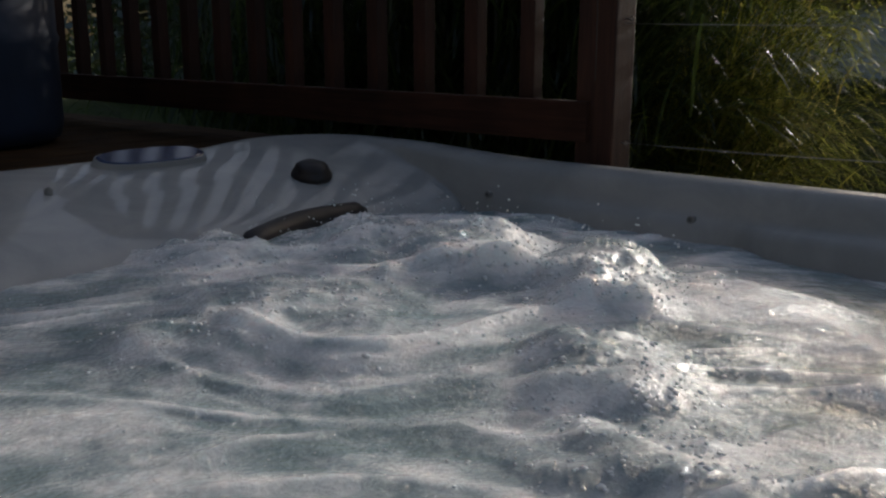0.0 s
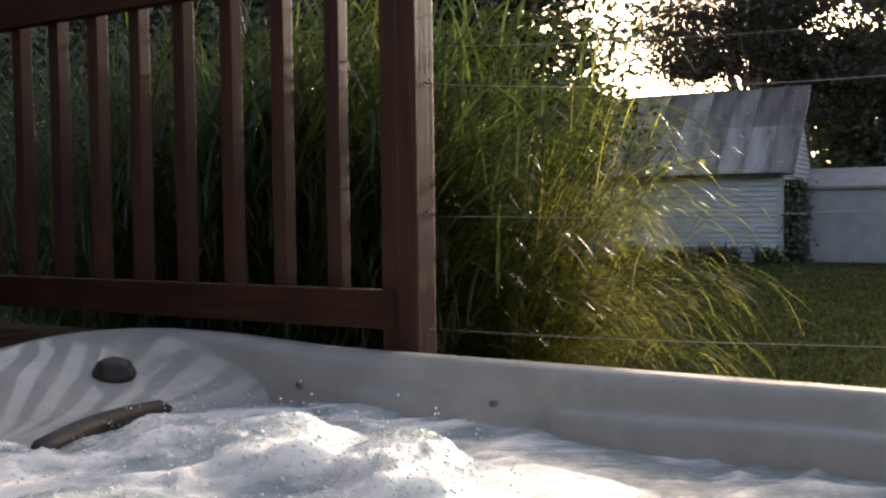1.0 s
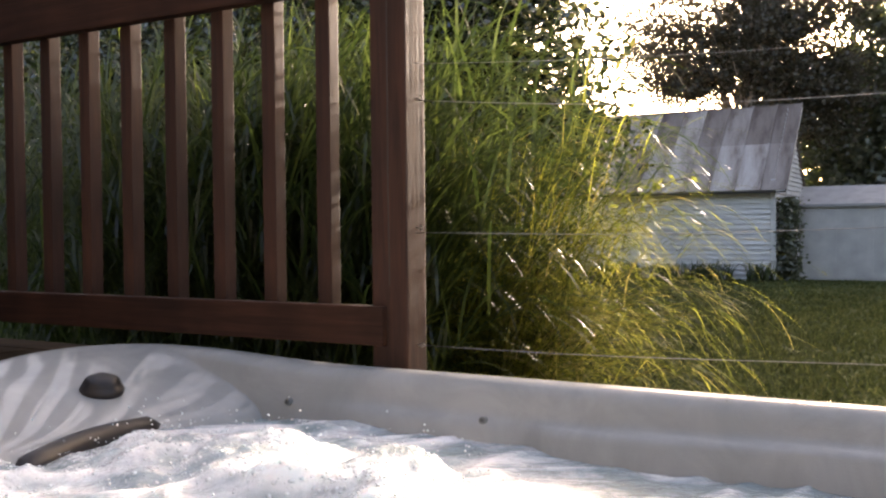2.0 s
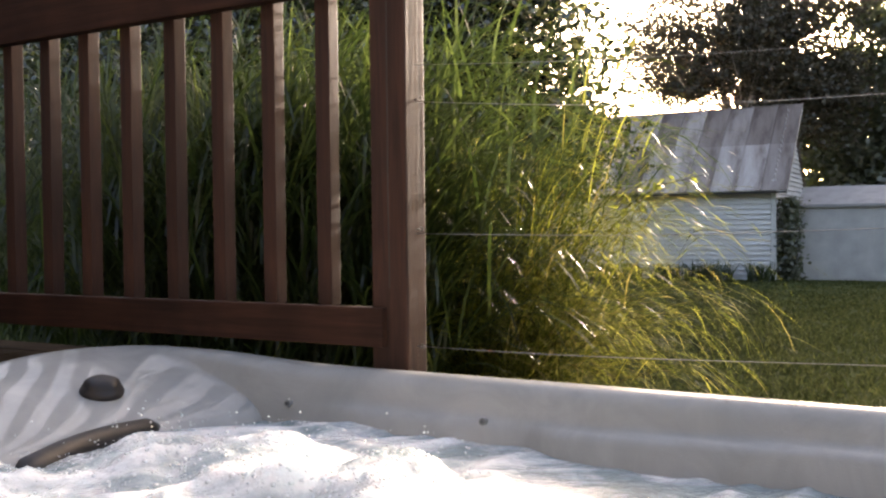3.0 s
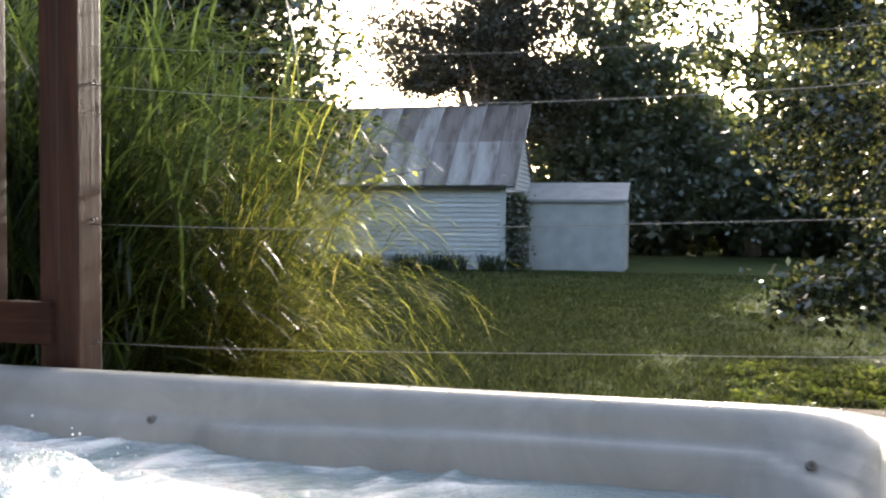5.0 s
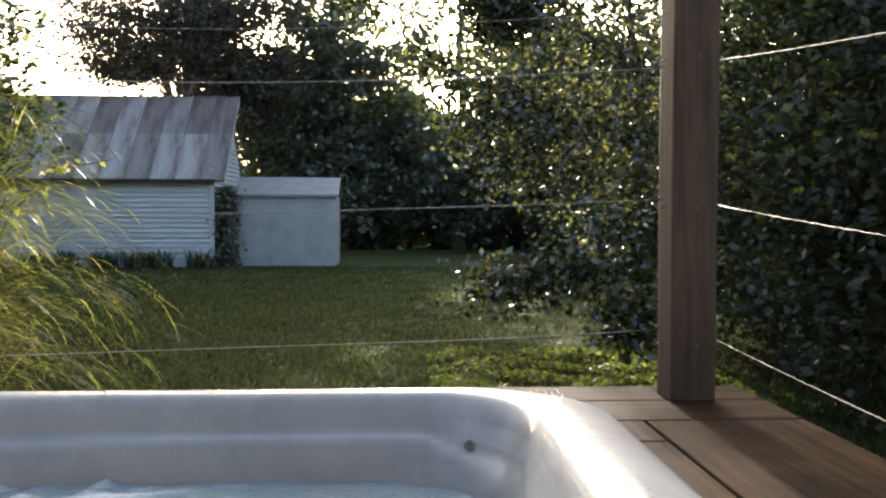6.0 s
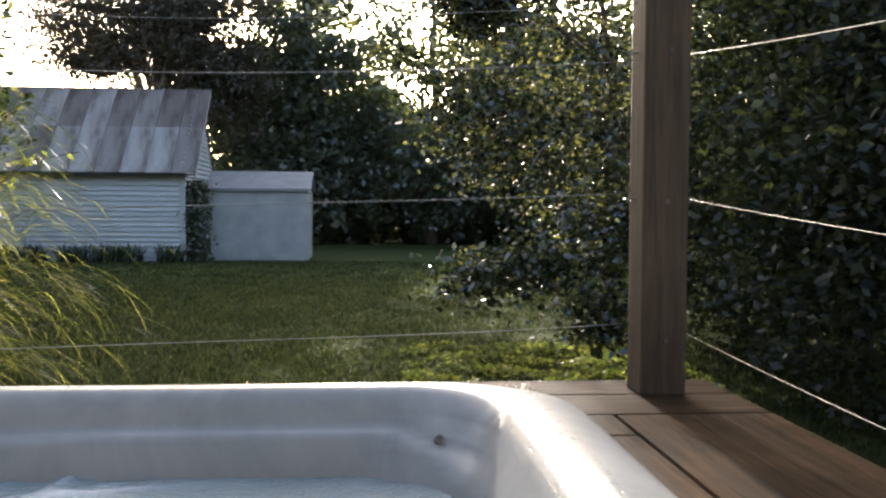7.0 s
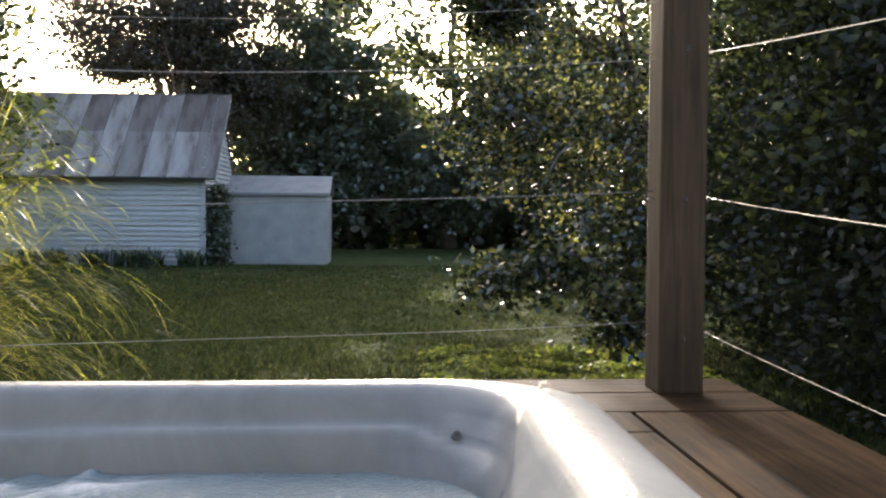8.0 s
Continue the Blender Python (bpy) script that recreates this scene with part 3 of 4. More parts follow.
def build_posts():
    near = new("railing_post")
    tagged(near, "square weathered grey-brown wooden railing post on the deck", "post", "railing posts")
    near.location = (1.4425, 0.1225, 0)
    part("shaft", post_mesh(0.086, DECK_Z, 2.35), GREY_WOOD, near)
    for z in (1.535, 1.264, 1.011):
        eye_hook(near, 0.0, -0.043, z - 0.003, (0, -1))
        eye_hook(near, 0.043, -0.01, z, (1, 0))
        eye_hook(near, -0.043, 0.0, z, (-1, 0))
    end = new("railing_post")
    tagged(end, "square weathered grey-brown wooden railing post on the deck", "post", "railing posts")
    end.location = (1.50, -2.0, 0)
    part("shaft", post_mesh(0.086, DECK_Z, 2.35), GREY_WOOD, end)
    for i, (zl, zr, sag) in enumerate(WIRES):
        pts = []
        for k in range(17):
            u = k / 16
            pts.append((-0.425 + (1.398 + 0.425) * u, 0.1225, zl + (zr - zl) * u - sag * 4 * u * (1 - u) + 0.002 * math.sin(9 * u + i)))
        v, f = tube(pts, [0.0009 if i else 0.0005] * 17, 6)
        w = new("railing_wire", mesh_from("railing_wire", v, f, WIRE, True))
        tagged(w, "thin galvanised steel wire strung between wooden posts", "wire", "railing wires")
    for za, zb in ((1.532, 1.362), (1.268, 1.158), (1.020, 0.988)):
        pts = []
        for k in range(17):
            u = k / 16
            pts.append((1.486 + 0.014 * u, 0.112 - 2.07 * u, za + (zb - za) * u - 0.016 * 4 * u * (1 - u)))
        v, f = tube(pts, [0.0008] * 17, 6)
        w = new("railing_wire", mesh_from("railing_wire", v, f, WIRE, True))
        tagged(w, "thin galvanised steel wire strung between wooden posts", "wire", "railing wires")


def build_fence():
    fence = new("privacy_fence")
    tagged(fence, "red-brown stained wooden baluster fence on the deck", "fence")
    post = part("post", post_mesh(0.086, DECK_Z, 2.5, 0.008), RED_WOOD, fence, "thick square red-brown post")
    post.location = (-0.4675, 0.1225, 0)
    split = bmesh.new()
    box_bm(split, (-0.0015, -0.0438, 1.12), (0.0015, -0.0425, 2.46))
    bmesh.ops.subdivide_edges(split, edges=[e for e in split.edges if abs(e.verts[0].co.z - e.verts[1].co.z) > 0.5], cuts=14)
    for v in split.verts:
        v.co.x += 0.004 * noise.noise((0, 0, v.co.z * 4)) - 0.004
    part("split", split, DARK_INSIDE, post, "dark drying crack in the post")
    eye_hook(post, 0.043, 0.0, 1.546, (1, 0))
    eye_hook(post, 0.043, 0.0, 1.252, (1, 0))
    eye_hook(post, 0.043, 0.0, 0.985, (1, 0))
    p2 = part("post", post_mesh(0.086, DECK_Z, 2.5), RED_WOOD, fence)
    p2.location = (-3.0, 0.1225, 0)
    box_part("bottom_rail", (-2.957, 0.062, 0.985), (-0.480, 0.098, 1.075), RED_WOOD_X, fence, 0.004)
    box_part("top_rail", (-2.957, 0.062, 1.805), (-0.480, 0.098, 1.945), RED_WOOD_X, fence, 0.004)
    me = None
    for i in range(14):
        x = -0.668 - 0.1655 * i
        if me is None:
            b = box_part("baluster", (-0.020, -0.020, 1.0), (0.020, 0.020, 1.93), RED_WOOD, fence, 0.003)
            me = b.data
        else:
            b = mesh_part("baluster", me, fence)
        b.matrix_basis = pose(x, 0.12, 0, 0, 0, random.uniform(-2, 2))


def build_drum():
    drum = new("plastic_drum")
    tagged(drum, "dull dark blue plastic drum standing on the deck", "drum")
    drum.location = (-2.18, -0.53, DECK_Z)
    prof = [(0.0, 0.0), (0.22, 0.0), (0.255, 0.02), (0.265, 0.06), (0.265, 0.28), (0.272, 0.30), (0.265, 0.32), (0.265, 0.58), (0.272, 0.60), (0.265, 0.62), (0.26, 0.84), (0.24, 0.88), (0.0, 0.88)]
    v, f, s = [], [], 48
    for r, z in prof:
        v += [(r * math.cos(2 * math.pi * k / s), r * math.sin(2 * math.pi * k / s), z) for k in range(s)]
    for i in range(len(prof) - 1):
        f += [(i * s + k, i * s + (k + 1) % s, (i + 1) * s + (k + 1) % s, (i + 1) * s + k) for k in range(s)]
    mesh_part("body", mesh_from("body", v, f, BLUE_DRUM, True), drum)
    bm = bmesh.new()
    bmesh.ops.create_cone(bm, cap_ends=True, segments=40, radius1=0.25, radius2=0.24, depth=0.03)
    lid = part("lid", bm, BLUE_DRUM, drum)
    lid.location = (0, 0, 0.895)


# ---- planting ----
def blades(name, rng, base, count, length, spread, mat, width, lean=(0, 0), droop=1.0, base_r=0.18):
    """A clump of arching blades, each a tapering ribbon."""
    seg = 8
    n = count
    az = rng.uniform(0, 2 * np.pi, n)
    L = length * rng.uniform(0.6, 1.1, n)
    out = spread * rng.beta(1.6, 1.6, n)
    r0 = base_r * np.sqrt(rng.random(n))
    a0 = rng.uniform(0, 2 * np.pi, n)
    p = np.stack([base[0] + r0 * np.cos(a0), base[1] + r0 * np.sin(a0), np.full(n, base[2])], 1)
    dirx, diry = np.cos(az) + lean[0], np.sin(az) + lean[1]
    diry = np.where(diry < -0.2, -rng.uniform(0.0, 0.9, n) * diry, diry)
    out = out * np.where((diry < 0.1) & (dirx < 0.2), 0.35, 1.0)
    nn = np.hypot(dirx, diry) + 1e-6
    dirx, diry = dirx / nn, diry / nn
    tilt0 = np.radians(6 + 22 * out)
    bend = np.radians(25 + 125 * rng.random(n)) * droop * (0.3 + out)
    wob = rng.normal(0, 0.5, n)
    rows = []
    for k in range(seg + 1):
        u = k / seg
        t = tilt0 + bend * u ** 1.7
        d = np.stack([np.sin(t) * (dirx - wob * u * diry), np.sin(t) * (diry + wob * u * dirx), np.cos(t)], 1)
        if k:
            p = p + d * (L / seg)[:, None]
        side = np.stack([-diry, dirx, 0 * dirx], 1)
        tw = rng.normal(0, 0.25, (n, 1))
        side = side * np.cos(tw) + np.cross(d, side) * np.sin(tw)
        w = width * (1 - u ** 2.2) * 0.5 + 0.0006
        rows.append((p - side * w, p + side * w))
    verts = np.stack([np.stack(r, 1) for r in rows], 1).reshape(n, -1, 3)    # n, (seg+1)*2, 3
    per = (seg + 1) * 2
    q = np.array([[2 * k, 2 * k + 1, 2 * k + 3, 2 * k + 2] for k in range(seg)])
    idx = (q[None] + (np.arange(n) * per)[:, None, None]).reshape(-1, 4)
    me = bpy.data.meshes.new(name)
    me.vertices.add(n * per)
    me.vertices.foreach_set("co", verts.astype(np.float32).ravel())
    me.loops.add(idx.size)
    me.loops.foreach_set("vertex_index", idx.ravel().astype(np.int32))
    me.polygons.add(len(idx))
    me.polygons.foreach_set("loop_start", np.arange(0, idx.size, 4, dtype=np.int32))
    me.materials.append(mat)
    me.update(calc_edges=True)
    me.validate()
    return me


def ribbons(name, strips, mat):
    """strips: array (n, rows, 2, 3) of left and right edge points."""
    n, rows = strips.shape[:2]
    per = rows * 2
    q = np.array([[2 * k, 2 * k + 1, 2 * k + 3, 2 * k + 2] for k in range(rows - 1)])
    idx = (q[None] + (np.arange(n) * per)[:, None, None]).reshape(-1, 4)
    me = bpy.data.meshes.new(name)
    me.vertices.add(n * per)
    me.vertices.foreach_set("co", strips.astype(np.float32).ravel())
    me.loops.add(idx.size)
    me.loops.foreach_set("vertex_index", idx.ravel().astype(np.int32))
    me.polygons.add(len(idx))
    me.polygons.foreach_set("loop_start", np.arange(0, idx.size, 4, dtype=np.int32))
    me.materials.append(mat)
    me.update(calc_edges=True)
    me.validate()
    return me


def stem_grass(rng, base, stems, per, length, lean, mat, width, spread=(0.4, 0.4), leaf=0.5, bow=1.0):
    """Leafy stems that arch out of one root stock; each stem bears long narrow leaves up its length."""
    n = stems
    root = np.stack([base[0] + rng.normal(0, spread[0] * 0.6, n), base[1] + rng.normal(0, spread[1] * 0.6, n), np.zeros(n)], 1)
    az = rng.uniform(0, 2 * np.pi, n)
    d = np.stack([np.cos(az) + lean[0], np.sin(az) + lean[1]], 1)
    d[:, 1] = np.where(d[:, 1] < -0.15, -0.5 * d[:, 1], d[:, 1])
    out = rng.beta(1.5, 1.3, n)
    L = length * rng.uniform(0.55, 1.05, n)
    t0, bend = np.radians(4 + 20 * out), np.radians(30 + 85 * out * rng.uniform(0.5, 1.2, n))
    t0, bend = t0 * bow, bend * bow
    rows = 9
    pts, dirs = [root], []
    for k in range(rows):
        u = k / (rows - 1)
        t = t0 + bend * u ** 1.6
        v = np.concatenate([d / (np.linalg.norm(d, axis=1)[:, None] + 1e-6) * np.sin(t)[:, None], np.cos(t)[:, None]], 1)
        dirs.append(v)
        pts.append(pts[-1] + v * (L / rows)[:, None])
    pts, dirs = np.stack(pts[1:], 1), np.stack(dirs, 1)
    m = n * per
    which = np.repeat(np.arange(n), per)
    u = 0.22 + 0.78 * rng.random(m) ** 0.8
    f = u * (rows - 1)
    k = np.minimum(f.astype(int), rows - 2)
    w = (f - k)[:, None]
    p = pts[which, k] * (1 - w) + pts[which, k + 1] * w
    v = dirs[which, k]
    a = rng.uniform(0, 2 * np.pi, m)
    hor = np.stack([0.75 * np.cos(a) + 1.15 * lean[0], np.abs(np.sin(a)) * np.where(rng.random(m) < 0.75, 1, -0.6), np.zeros(m)], 1)
    v = v * 0.9 + hor * rng.uniform(0.25, 0.8, m)[:, None]
    v /= np.linalg.norm(v, axis=1)[:, None]
    ln = leaf * rng.uniform(0.5, 1.25, m)
    g = rng.uniform(0.12, 0.45, m)
    seg = 6
    strips = []
    for q in range(seg + 1):
        s = q / seg
        side = np.cross(v, np.array([0, 0, 1.0]))
        side /= np.linalg.norm(side, axis=1)[:, None] + 1e-6
        tw = rng.normal(0, 0.35, (m, 1)) * s + rng.normal(0, 0.3, (m, 1)) * 0
        side = side * np.cos(tw) + np.cross(v, side) * np.sin(tw)
        wd = (width * rng.uniform(0.9, 1.1, m) * (min(1, 0.5 + 2.5 * s) * (1 - s ** 2.0)) * 0.5 + 0.0005)[:, None]
        strips.append(np.stack([p - side * wd, p + side * wd], 1))
        p = p + v * (ln / seg)[:, None]
        v = v + np.array([0, 0, -1.0]) * g[:, None]
        v /= np.linalg.norm(v, axis=1)[:, None]
    leaves = np.stack(strips, 1)
    side = np.cross(dirs, np.array([0, 0.2, 1.0]))
    side /= np.linalg.norm(side, axis=2)[:, :, None] + 1e-6
    wd = 0.0022 * (1 - 0.7 * np.linspace(0, 1, rows))[None, :, None]
    stem = np.stack([pts - side * wd, pts + side * wd], 2)
    return leaves, stem


def build_grasses():
    rng = np.random.default_rng(21)
    # BLADE clumps carry the sunlit colours, BLADE_DARK the shade behind the fence
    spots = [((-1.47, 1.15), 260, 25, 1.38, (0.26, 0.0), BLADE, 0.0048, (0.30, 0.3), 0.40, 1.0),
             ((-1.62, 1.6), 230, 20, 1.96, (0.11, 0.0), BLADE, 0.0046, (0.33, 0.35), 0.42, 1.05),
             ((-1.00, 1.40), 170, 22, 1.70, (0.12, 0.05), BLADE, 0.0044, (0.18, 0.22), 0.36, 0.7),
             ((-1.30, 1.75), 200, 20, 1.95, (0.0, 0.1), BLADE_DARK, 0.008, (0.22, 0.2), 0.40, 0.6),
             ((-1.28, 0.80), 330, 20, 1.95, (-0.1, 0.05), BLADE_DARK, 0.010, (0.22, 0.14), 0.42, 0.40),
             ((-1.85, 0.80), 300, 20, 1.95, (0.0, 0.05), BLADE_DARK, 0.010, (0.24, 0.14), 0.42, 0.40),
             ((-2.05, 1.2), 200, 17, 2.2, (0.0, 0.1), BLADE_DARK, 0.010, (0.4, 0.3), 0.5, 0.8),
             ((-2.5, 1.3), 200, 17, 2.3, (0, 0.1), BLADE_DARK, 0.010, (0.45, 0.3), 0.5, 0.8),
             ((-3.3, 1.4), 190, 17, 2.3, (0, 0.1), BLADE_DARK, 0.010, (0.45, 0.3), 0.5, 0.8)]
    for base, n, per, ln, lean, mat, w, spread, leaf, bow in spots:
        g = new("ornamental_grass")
        lab = "arching clump of sunlit yellow-green ornamental grass" if mat is BLADE else "tall clump of ornamental grass in shade-darkened green"
        tagged(g, lab, "grass clump", "grass clumps", kind="stuff")
        leaves, stem = stem_grass(rng, base, n, per, ln, lean, mat, w, spread, leaf, bow)
        mesh_part("blades", ribbons("blades", leaves, mat), g)
        mesh_part("stems", ribbons("stems", stem, mat), g)
    # long thin flower stems that reach out of the clump
    g = new("ornamental_grass", blades("ornamental_grass", rng, (-1.4, 1.2, 0), 80, 1.9, 1.0, PLUME, 0.0018, (0.9, 0.0), 0.95, 0.4))
    tagged(g, "long thin pale flower stems arching over the lawn", "grass clump", "grass clumps", kind="stuff")


def leaf_quads(rng, centres, sizes, droop=0.3, flat=0.6):
    n = len(centres)
    u = rng.normal(0, 1, (n, 3))
    u[:, 2] = u[:, 2] * flat - droop
    u /= np.linalg.norm(u, axis=1)[:, None]
    r = rng.normal(0, 1, (n, 3))
    v = np.cross(u, r)
    v /= np.linalg.norm(v, axis=1)[:, None] + 1e-9
    s = sizes[:, None]
    return np.stack([centres - u * s * 0.5, centres + v * s * 0.28 - u * s * 0.05, centres + u * s * 0.5, centres - v * s * 0.28 - u * s * 0.05], 1)


def crown_points(rng, blobs, per, spread, flat=0.55, spray=0.0):
    """blobs: (x, y, z, rx, ry, rz, clusters). Leaves gather in clusters on twigs, mostly towards the outside."""
    out = []
    cl = []
    for x, y, z, rx, ry, rz, k in blobs:
        d = rng.normal(0, 1, (k, 3))
        d /= np.linalg.norm(d, axis=1)[:, None]
        rr = rng.random(k) ** 0.45
        c = np.array([x, y, z]) + d * rr[:, None] * np.array([rx, ry, rz])
        cl.append(c)
    c = np.concatenate(cl)
    mid = c.mean(axis=0)
    way = (c - mid) * (1, 0.4, 0.25) + rng.normal(0, 0.6, c.shape) * (1, 1, 0.4)
    way /= np.linalg.norm(way, axis=1)[:, None] + 1e-6
    way[:, 2] += 0.12
    for _ in range(per):
        s = rng.uniform(-1, 1, (len(c), 1)) * spray
        out.append(c + way * s - np.array([0, 0, 0.25]) * s * s + rng.normal(0, 1, c.shape) * np.array([spread, spread, spread * flat]))
    return np.concatenate(out), c


def build_tree(name, label, base, top, blobs, per, spread, leaf, mat, seed, trunk_r, bark=BARK, limbs=10, category="tree", forks=1, flat=0.55, spray=0.0):
    rng = np.random.default_rng(seed)
    t = new(name)
    tagged(t, label, category)
    pts, cl = crown_points(rng, blobs, per, spread, flat, spray)
    keep = pts[:, 2] > 0.03
    pts = pts[keep]
    sizes = leaf * rng.uniform(0.6, 1.3, len(pts))
    mesh_part("crown", quads_mesh("crown", leaf_quads(rng, pts, sizes), mat), t)
    pieces = []
    for k in range(forks):
        b = Vector(base) + Vector((rng.normal(0, 0.35), rng.normal(0, 0.25), -0.1)) * (0 if k == 0 else 1)
        e = Vector(top) + Vector((rng.normal(0, 1.4), rng.normal(0, 0.8), rng.normal(0, 0.6))) * (0 if k == 0 else 1)
        line = [b.lerp(e, i / 7) + Vector((rng.normal(0, 0.02), rng.normal(0, 0.02), 0)) * (e - b).length * (0.4 if i else 0) for i in range(8)]
        pieces.append(tube(line, [trunk_r * (1 - 0.75 * i / 7) for i in range(8)], 10))
    if pieces and trunk_r > 0:
        mesh_part("trunk", mesh_from("trunk", *joined(pieces), bark, True), t)
    pieces = []
    for i in range(limbs):
        c = Vector(cl[rng.integers(0, len(cl))])
        u = rng.uniform(0.35, 0.95)
        s = Vector(base).lerp(Vector(top), u)
        if c.z < s.z - 1.5:
            continue
        mid = s.lerp(c, 0.5) + Vector((0, 0, 0.12 * (c - s).length))
        r = max(0.012, trunk_r * 0.4 * (1 - 0.6 * u))
        pieces.append(tube([s, s.lerp(mid, 0.6), mid, c], [r, r * 0.75, r * 0.5, r * 0.15], 6))
    if pieces:
        mesh_part("limb", mesh_from("limb", *joined(pieces), bark, True), t)
    return t


def build_trees():
    # near leafy shrub tree hanging over the lawn beside the deck
    build_tree("hazel_tree", "leafy green shrub tree drooping over the lawn", (3.6, 8.2, 0), (3.4, 8.2, 4.5),
               [(2.9, 7.9, 1.95, 1.2, 0.9, 0.95, 190), (2.15, 7.4, 2.1, 0.75, 0.6, 0.5, 75), (2.9, 8.0, 3.0, 1.3, 1.1, 0.8, 110), (4.4, 8.0, 1.7, 1.3, 1.1, 1.6, 300),
                (1.78, 5.2, 0.76, 0.44, 0.3, 0.16, 30), (2.22, 5.1, 0.86, 0.4, 0.3, 0.2, 30), (2.66, 5.0, 0.50, 0.26, 0.22, 0.24, 34), (3.0, 6.0, 1.05, 0.6, 0.6, 0.35, 60),
                (1.75, 7.8, 2.45, 0.5, 0.4, 0.36, 46), (1.34, 8.0, 2.78, 0.36, 0.3, 0.22, 20), (2.45, 8.0, 3.55, 0.75, 0.9, 0.45, 60), (3.6, 8.4, 4.2, 1.2, 1.0, 0.6, 90),
                # clumps mostly above view, added to shade the deck beside a sun gap
                (0.70, 8.0, 3.45, 0.22, 0.35, 0.4, 24), (2.02, 8.0, 3.42, 0.46, 0.4, 0.45, 170), (2.4, 8.0, 4.2, 0.8, 0.7, 0.5, 70)],
               26, 0.12, 0.075, HAZEL, 31, 0.07, BARK, 40, spray=0.22)
    build_tree("hedge_tree", "dense dark shaded tree beside the deck", (6.2, 6.0, 0), (6.4, 6.4, 6.0),
               [(4.6, 5.6, 1.5, 1.5, 1.4, 1.7, 900), (5.0, 5.2, 3.2, 1.9, 1.6, 1.6, 900), (4.3, 3.6, 1.3, 1.2, 1.4, 1.5, 700), (4.8, 3.6, 3.0, 1.5, 1.6, 1.4, 600), (6.5, 6.5, 4.5, 2.5, 2.5, 2.0, 500), (5.0, 1.8, 1.6, 1.3, 1.3, 1.8, 500)],
               34, 0.2, 0.072, HEDGE_LEAF, 32, 0.14, BARK, 30)
    # maples behind the garage
    build_tree("maple_tree", "tall reddish-green maple with forked pale trunks", (-5.2, 27, 0), (-5.0, 27, 10),
               [(-5.4, 27, 6.6, 2.4, 2.0, 2.5, 320), (-3.8, 27, 7.2, 2.0, 2.0, 2.4, 340), (-7.3, 27.2, 7.0, 1.7, 1.4, 1.5, 190), (-7.0, 27.2, 5.5, 1.3, 1.4, 0.5, 90), (-4.6, 27, 10.0, 3.2, 2.5, 2.2, 200), (-3.4, 27, 5.0, 1.5, 1.5, 1.4, 330)],
               40, 0.13, 0.13, LEAF_RUST, 33, 0.16, PALE_BARK, 150, forks=7, flat=0.6, spray=0.75)
    build_tree("broadleaf_tree", "big green tree with fine leaves", (-11.2, 17, 0), (-11.0, 17, 8),
               [(-9.6, 16.5, 4.6, 2.0, 1.8, 1.6, 420), (-10.6, 16.5, 6.6, 2.8, 2.2, 2.2, 600), (-12.5, 17, 4.2, 2.6, 2.0, 3.0, 700), (-8.4, 16.2, 3.4, 1.0, 1.0, 0.6, 120)],
               38, 0.18, 0.16, LEAF, 34, 0.24, BARK, 26, spray=0.5)
    build_tree("broadleaf_tree", "leafy green tree standing behind the fence", (-3.9, 6.2, 0), (-3.9, 6.2, 5),
               [(-3.3, 5.8, 2.7, 1.2, 1.0, 1.3, 560), (-4.8, 5.6, 2.2, 1.8, 1.2, 2.0, 800), (-3.2, 5.8, 4.2, 1.3, 1.0, 0.9, 340), (-2.35, 5.8, 2.0, 0.4, 0.5, 0.6, 70), (-6.8, 5.6, 2.6, 1.8, 1.2, 2.4, 800), (-4.6, 5.6, 4.4, 1.6, 1.2, 1.0, 260)],
               36, 0.10, 0.08, HAZEL, 35, 0.10, BARK, 24, spray=0.3)
    # trees past the small shed, towards the sun
    build_tree("shade_tree", "tall dense tree in shade behind the small shed", (-1.2, 30, 0), (-1.0, 30, 9),
               [(-3.1, 31, 4.0, 1.5, 1.2, 2.2, 260), (-1.6, 30, 3.0, 2.4, 2.0, 2.8, 560), (-0.8, 30, 6.0, 2.6, 2.0, 2.4, 430), (-1.8, 30, 8.2, 2.4, 2.2, 1.3, 90), (1.0, 31, 3.4, 1.7, 1.4, 2.5, 300), (2.1, 31, 7.4, 1.3, 1.0, 1.6, 60)],
               24, 0.26, 0.22, LEAF_DARK, 36, 0.25, BARK, 20)
    build_tree("shade_tree", "tall dense tree in shade behind the lawn", (3.4, 31, 0), (3.4, 31, 9),
               [(4.2, 30, 2.6, 2.2, 2.0, 1.9, 380), (5.9, 30, 6.0, 2.8, 2.0, 2.6, 330), (7.8, 29, 4.0, 3.0, 2.2, 4.2, 800), (12.0, 28, 4.5, 4.0, 2.5, 5.0, 900)],
               24, 0.33, 0.24, LEAF_DARK, 37, 0.25, BARK, 20)
    # a dark thicket that closes the yard
    rng = np.random.default_rng(40)
    n = 42000
    x = rng.uniform(-17, -5.2, n)
    c = np.stack([x, 8.8 + rng.normal(0, 0.7, n), (5.4 + 0.8 * np.sin(x * 1.3)) * rng.random(n) ** 0.85], 1)
    hd = new("hedge", quads_mesh("hedge", leaf_quads(rng, c, 0.2 * rng.uniform(0.6, 1.3, n)), LEAF_DARK))
    tagged(hd, "tall dense green hedge behind the slatted fence", "hedge", kind="stuff")
    n = 150000
    x = rng.uniform(-45, 45, n)
    y = 38 + 0.004 * x * x + rng.normal(0, 1.6, n)
    hmax = 5.2 + 1.6 * np.sin(x * 0.31) + 1.2 * np.sin(x * 0.83 + 1)
    hmax = np.where((x < -2.5) & (x > -16), 3.4 + 0.5 * np.sin(x * 2.1), hmax)
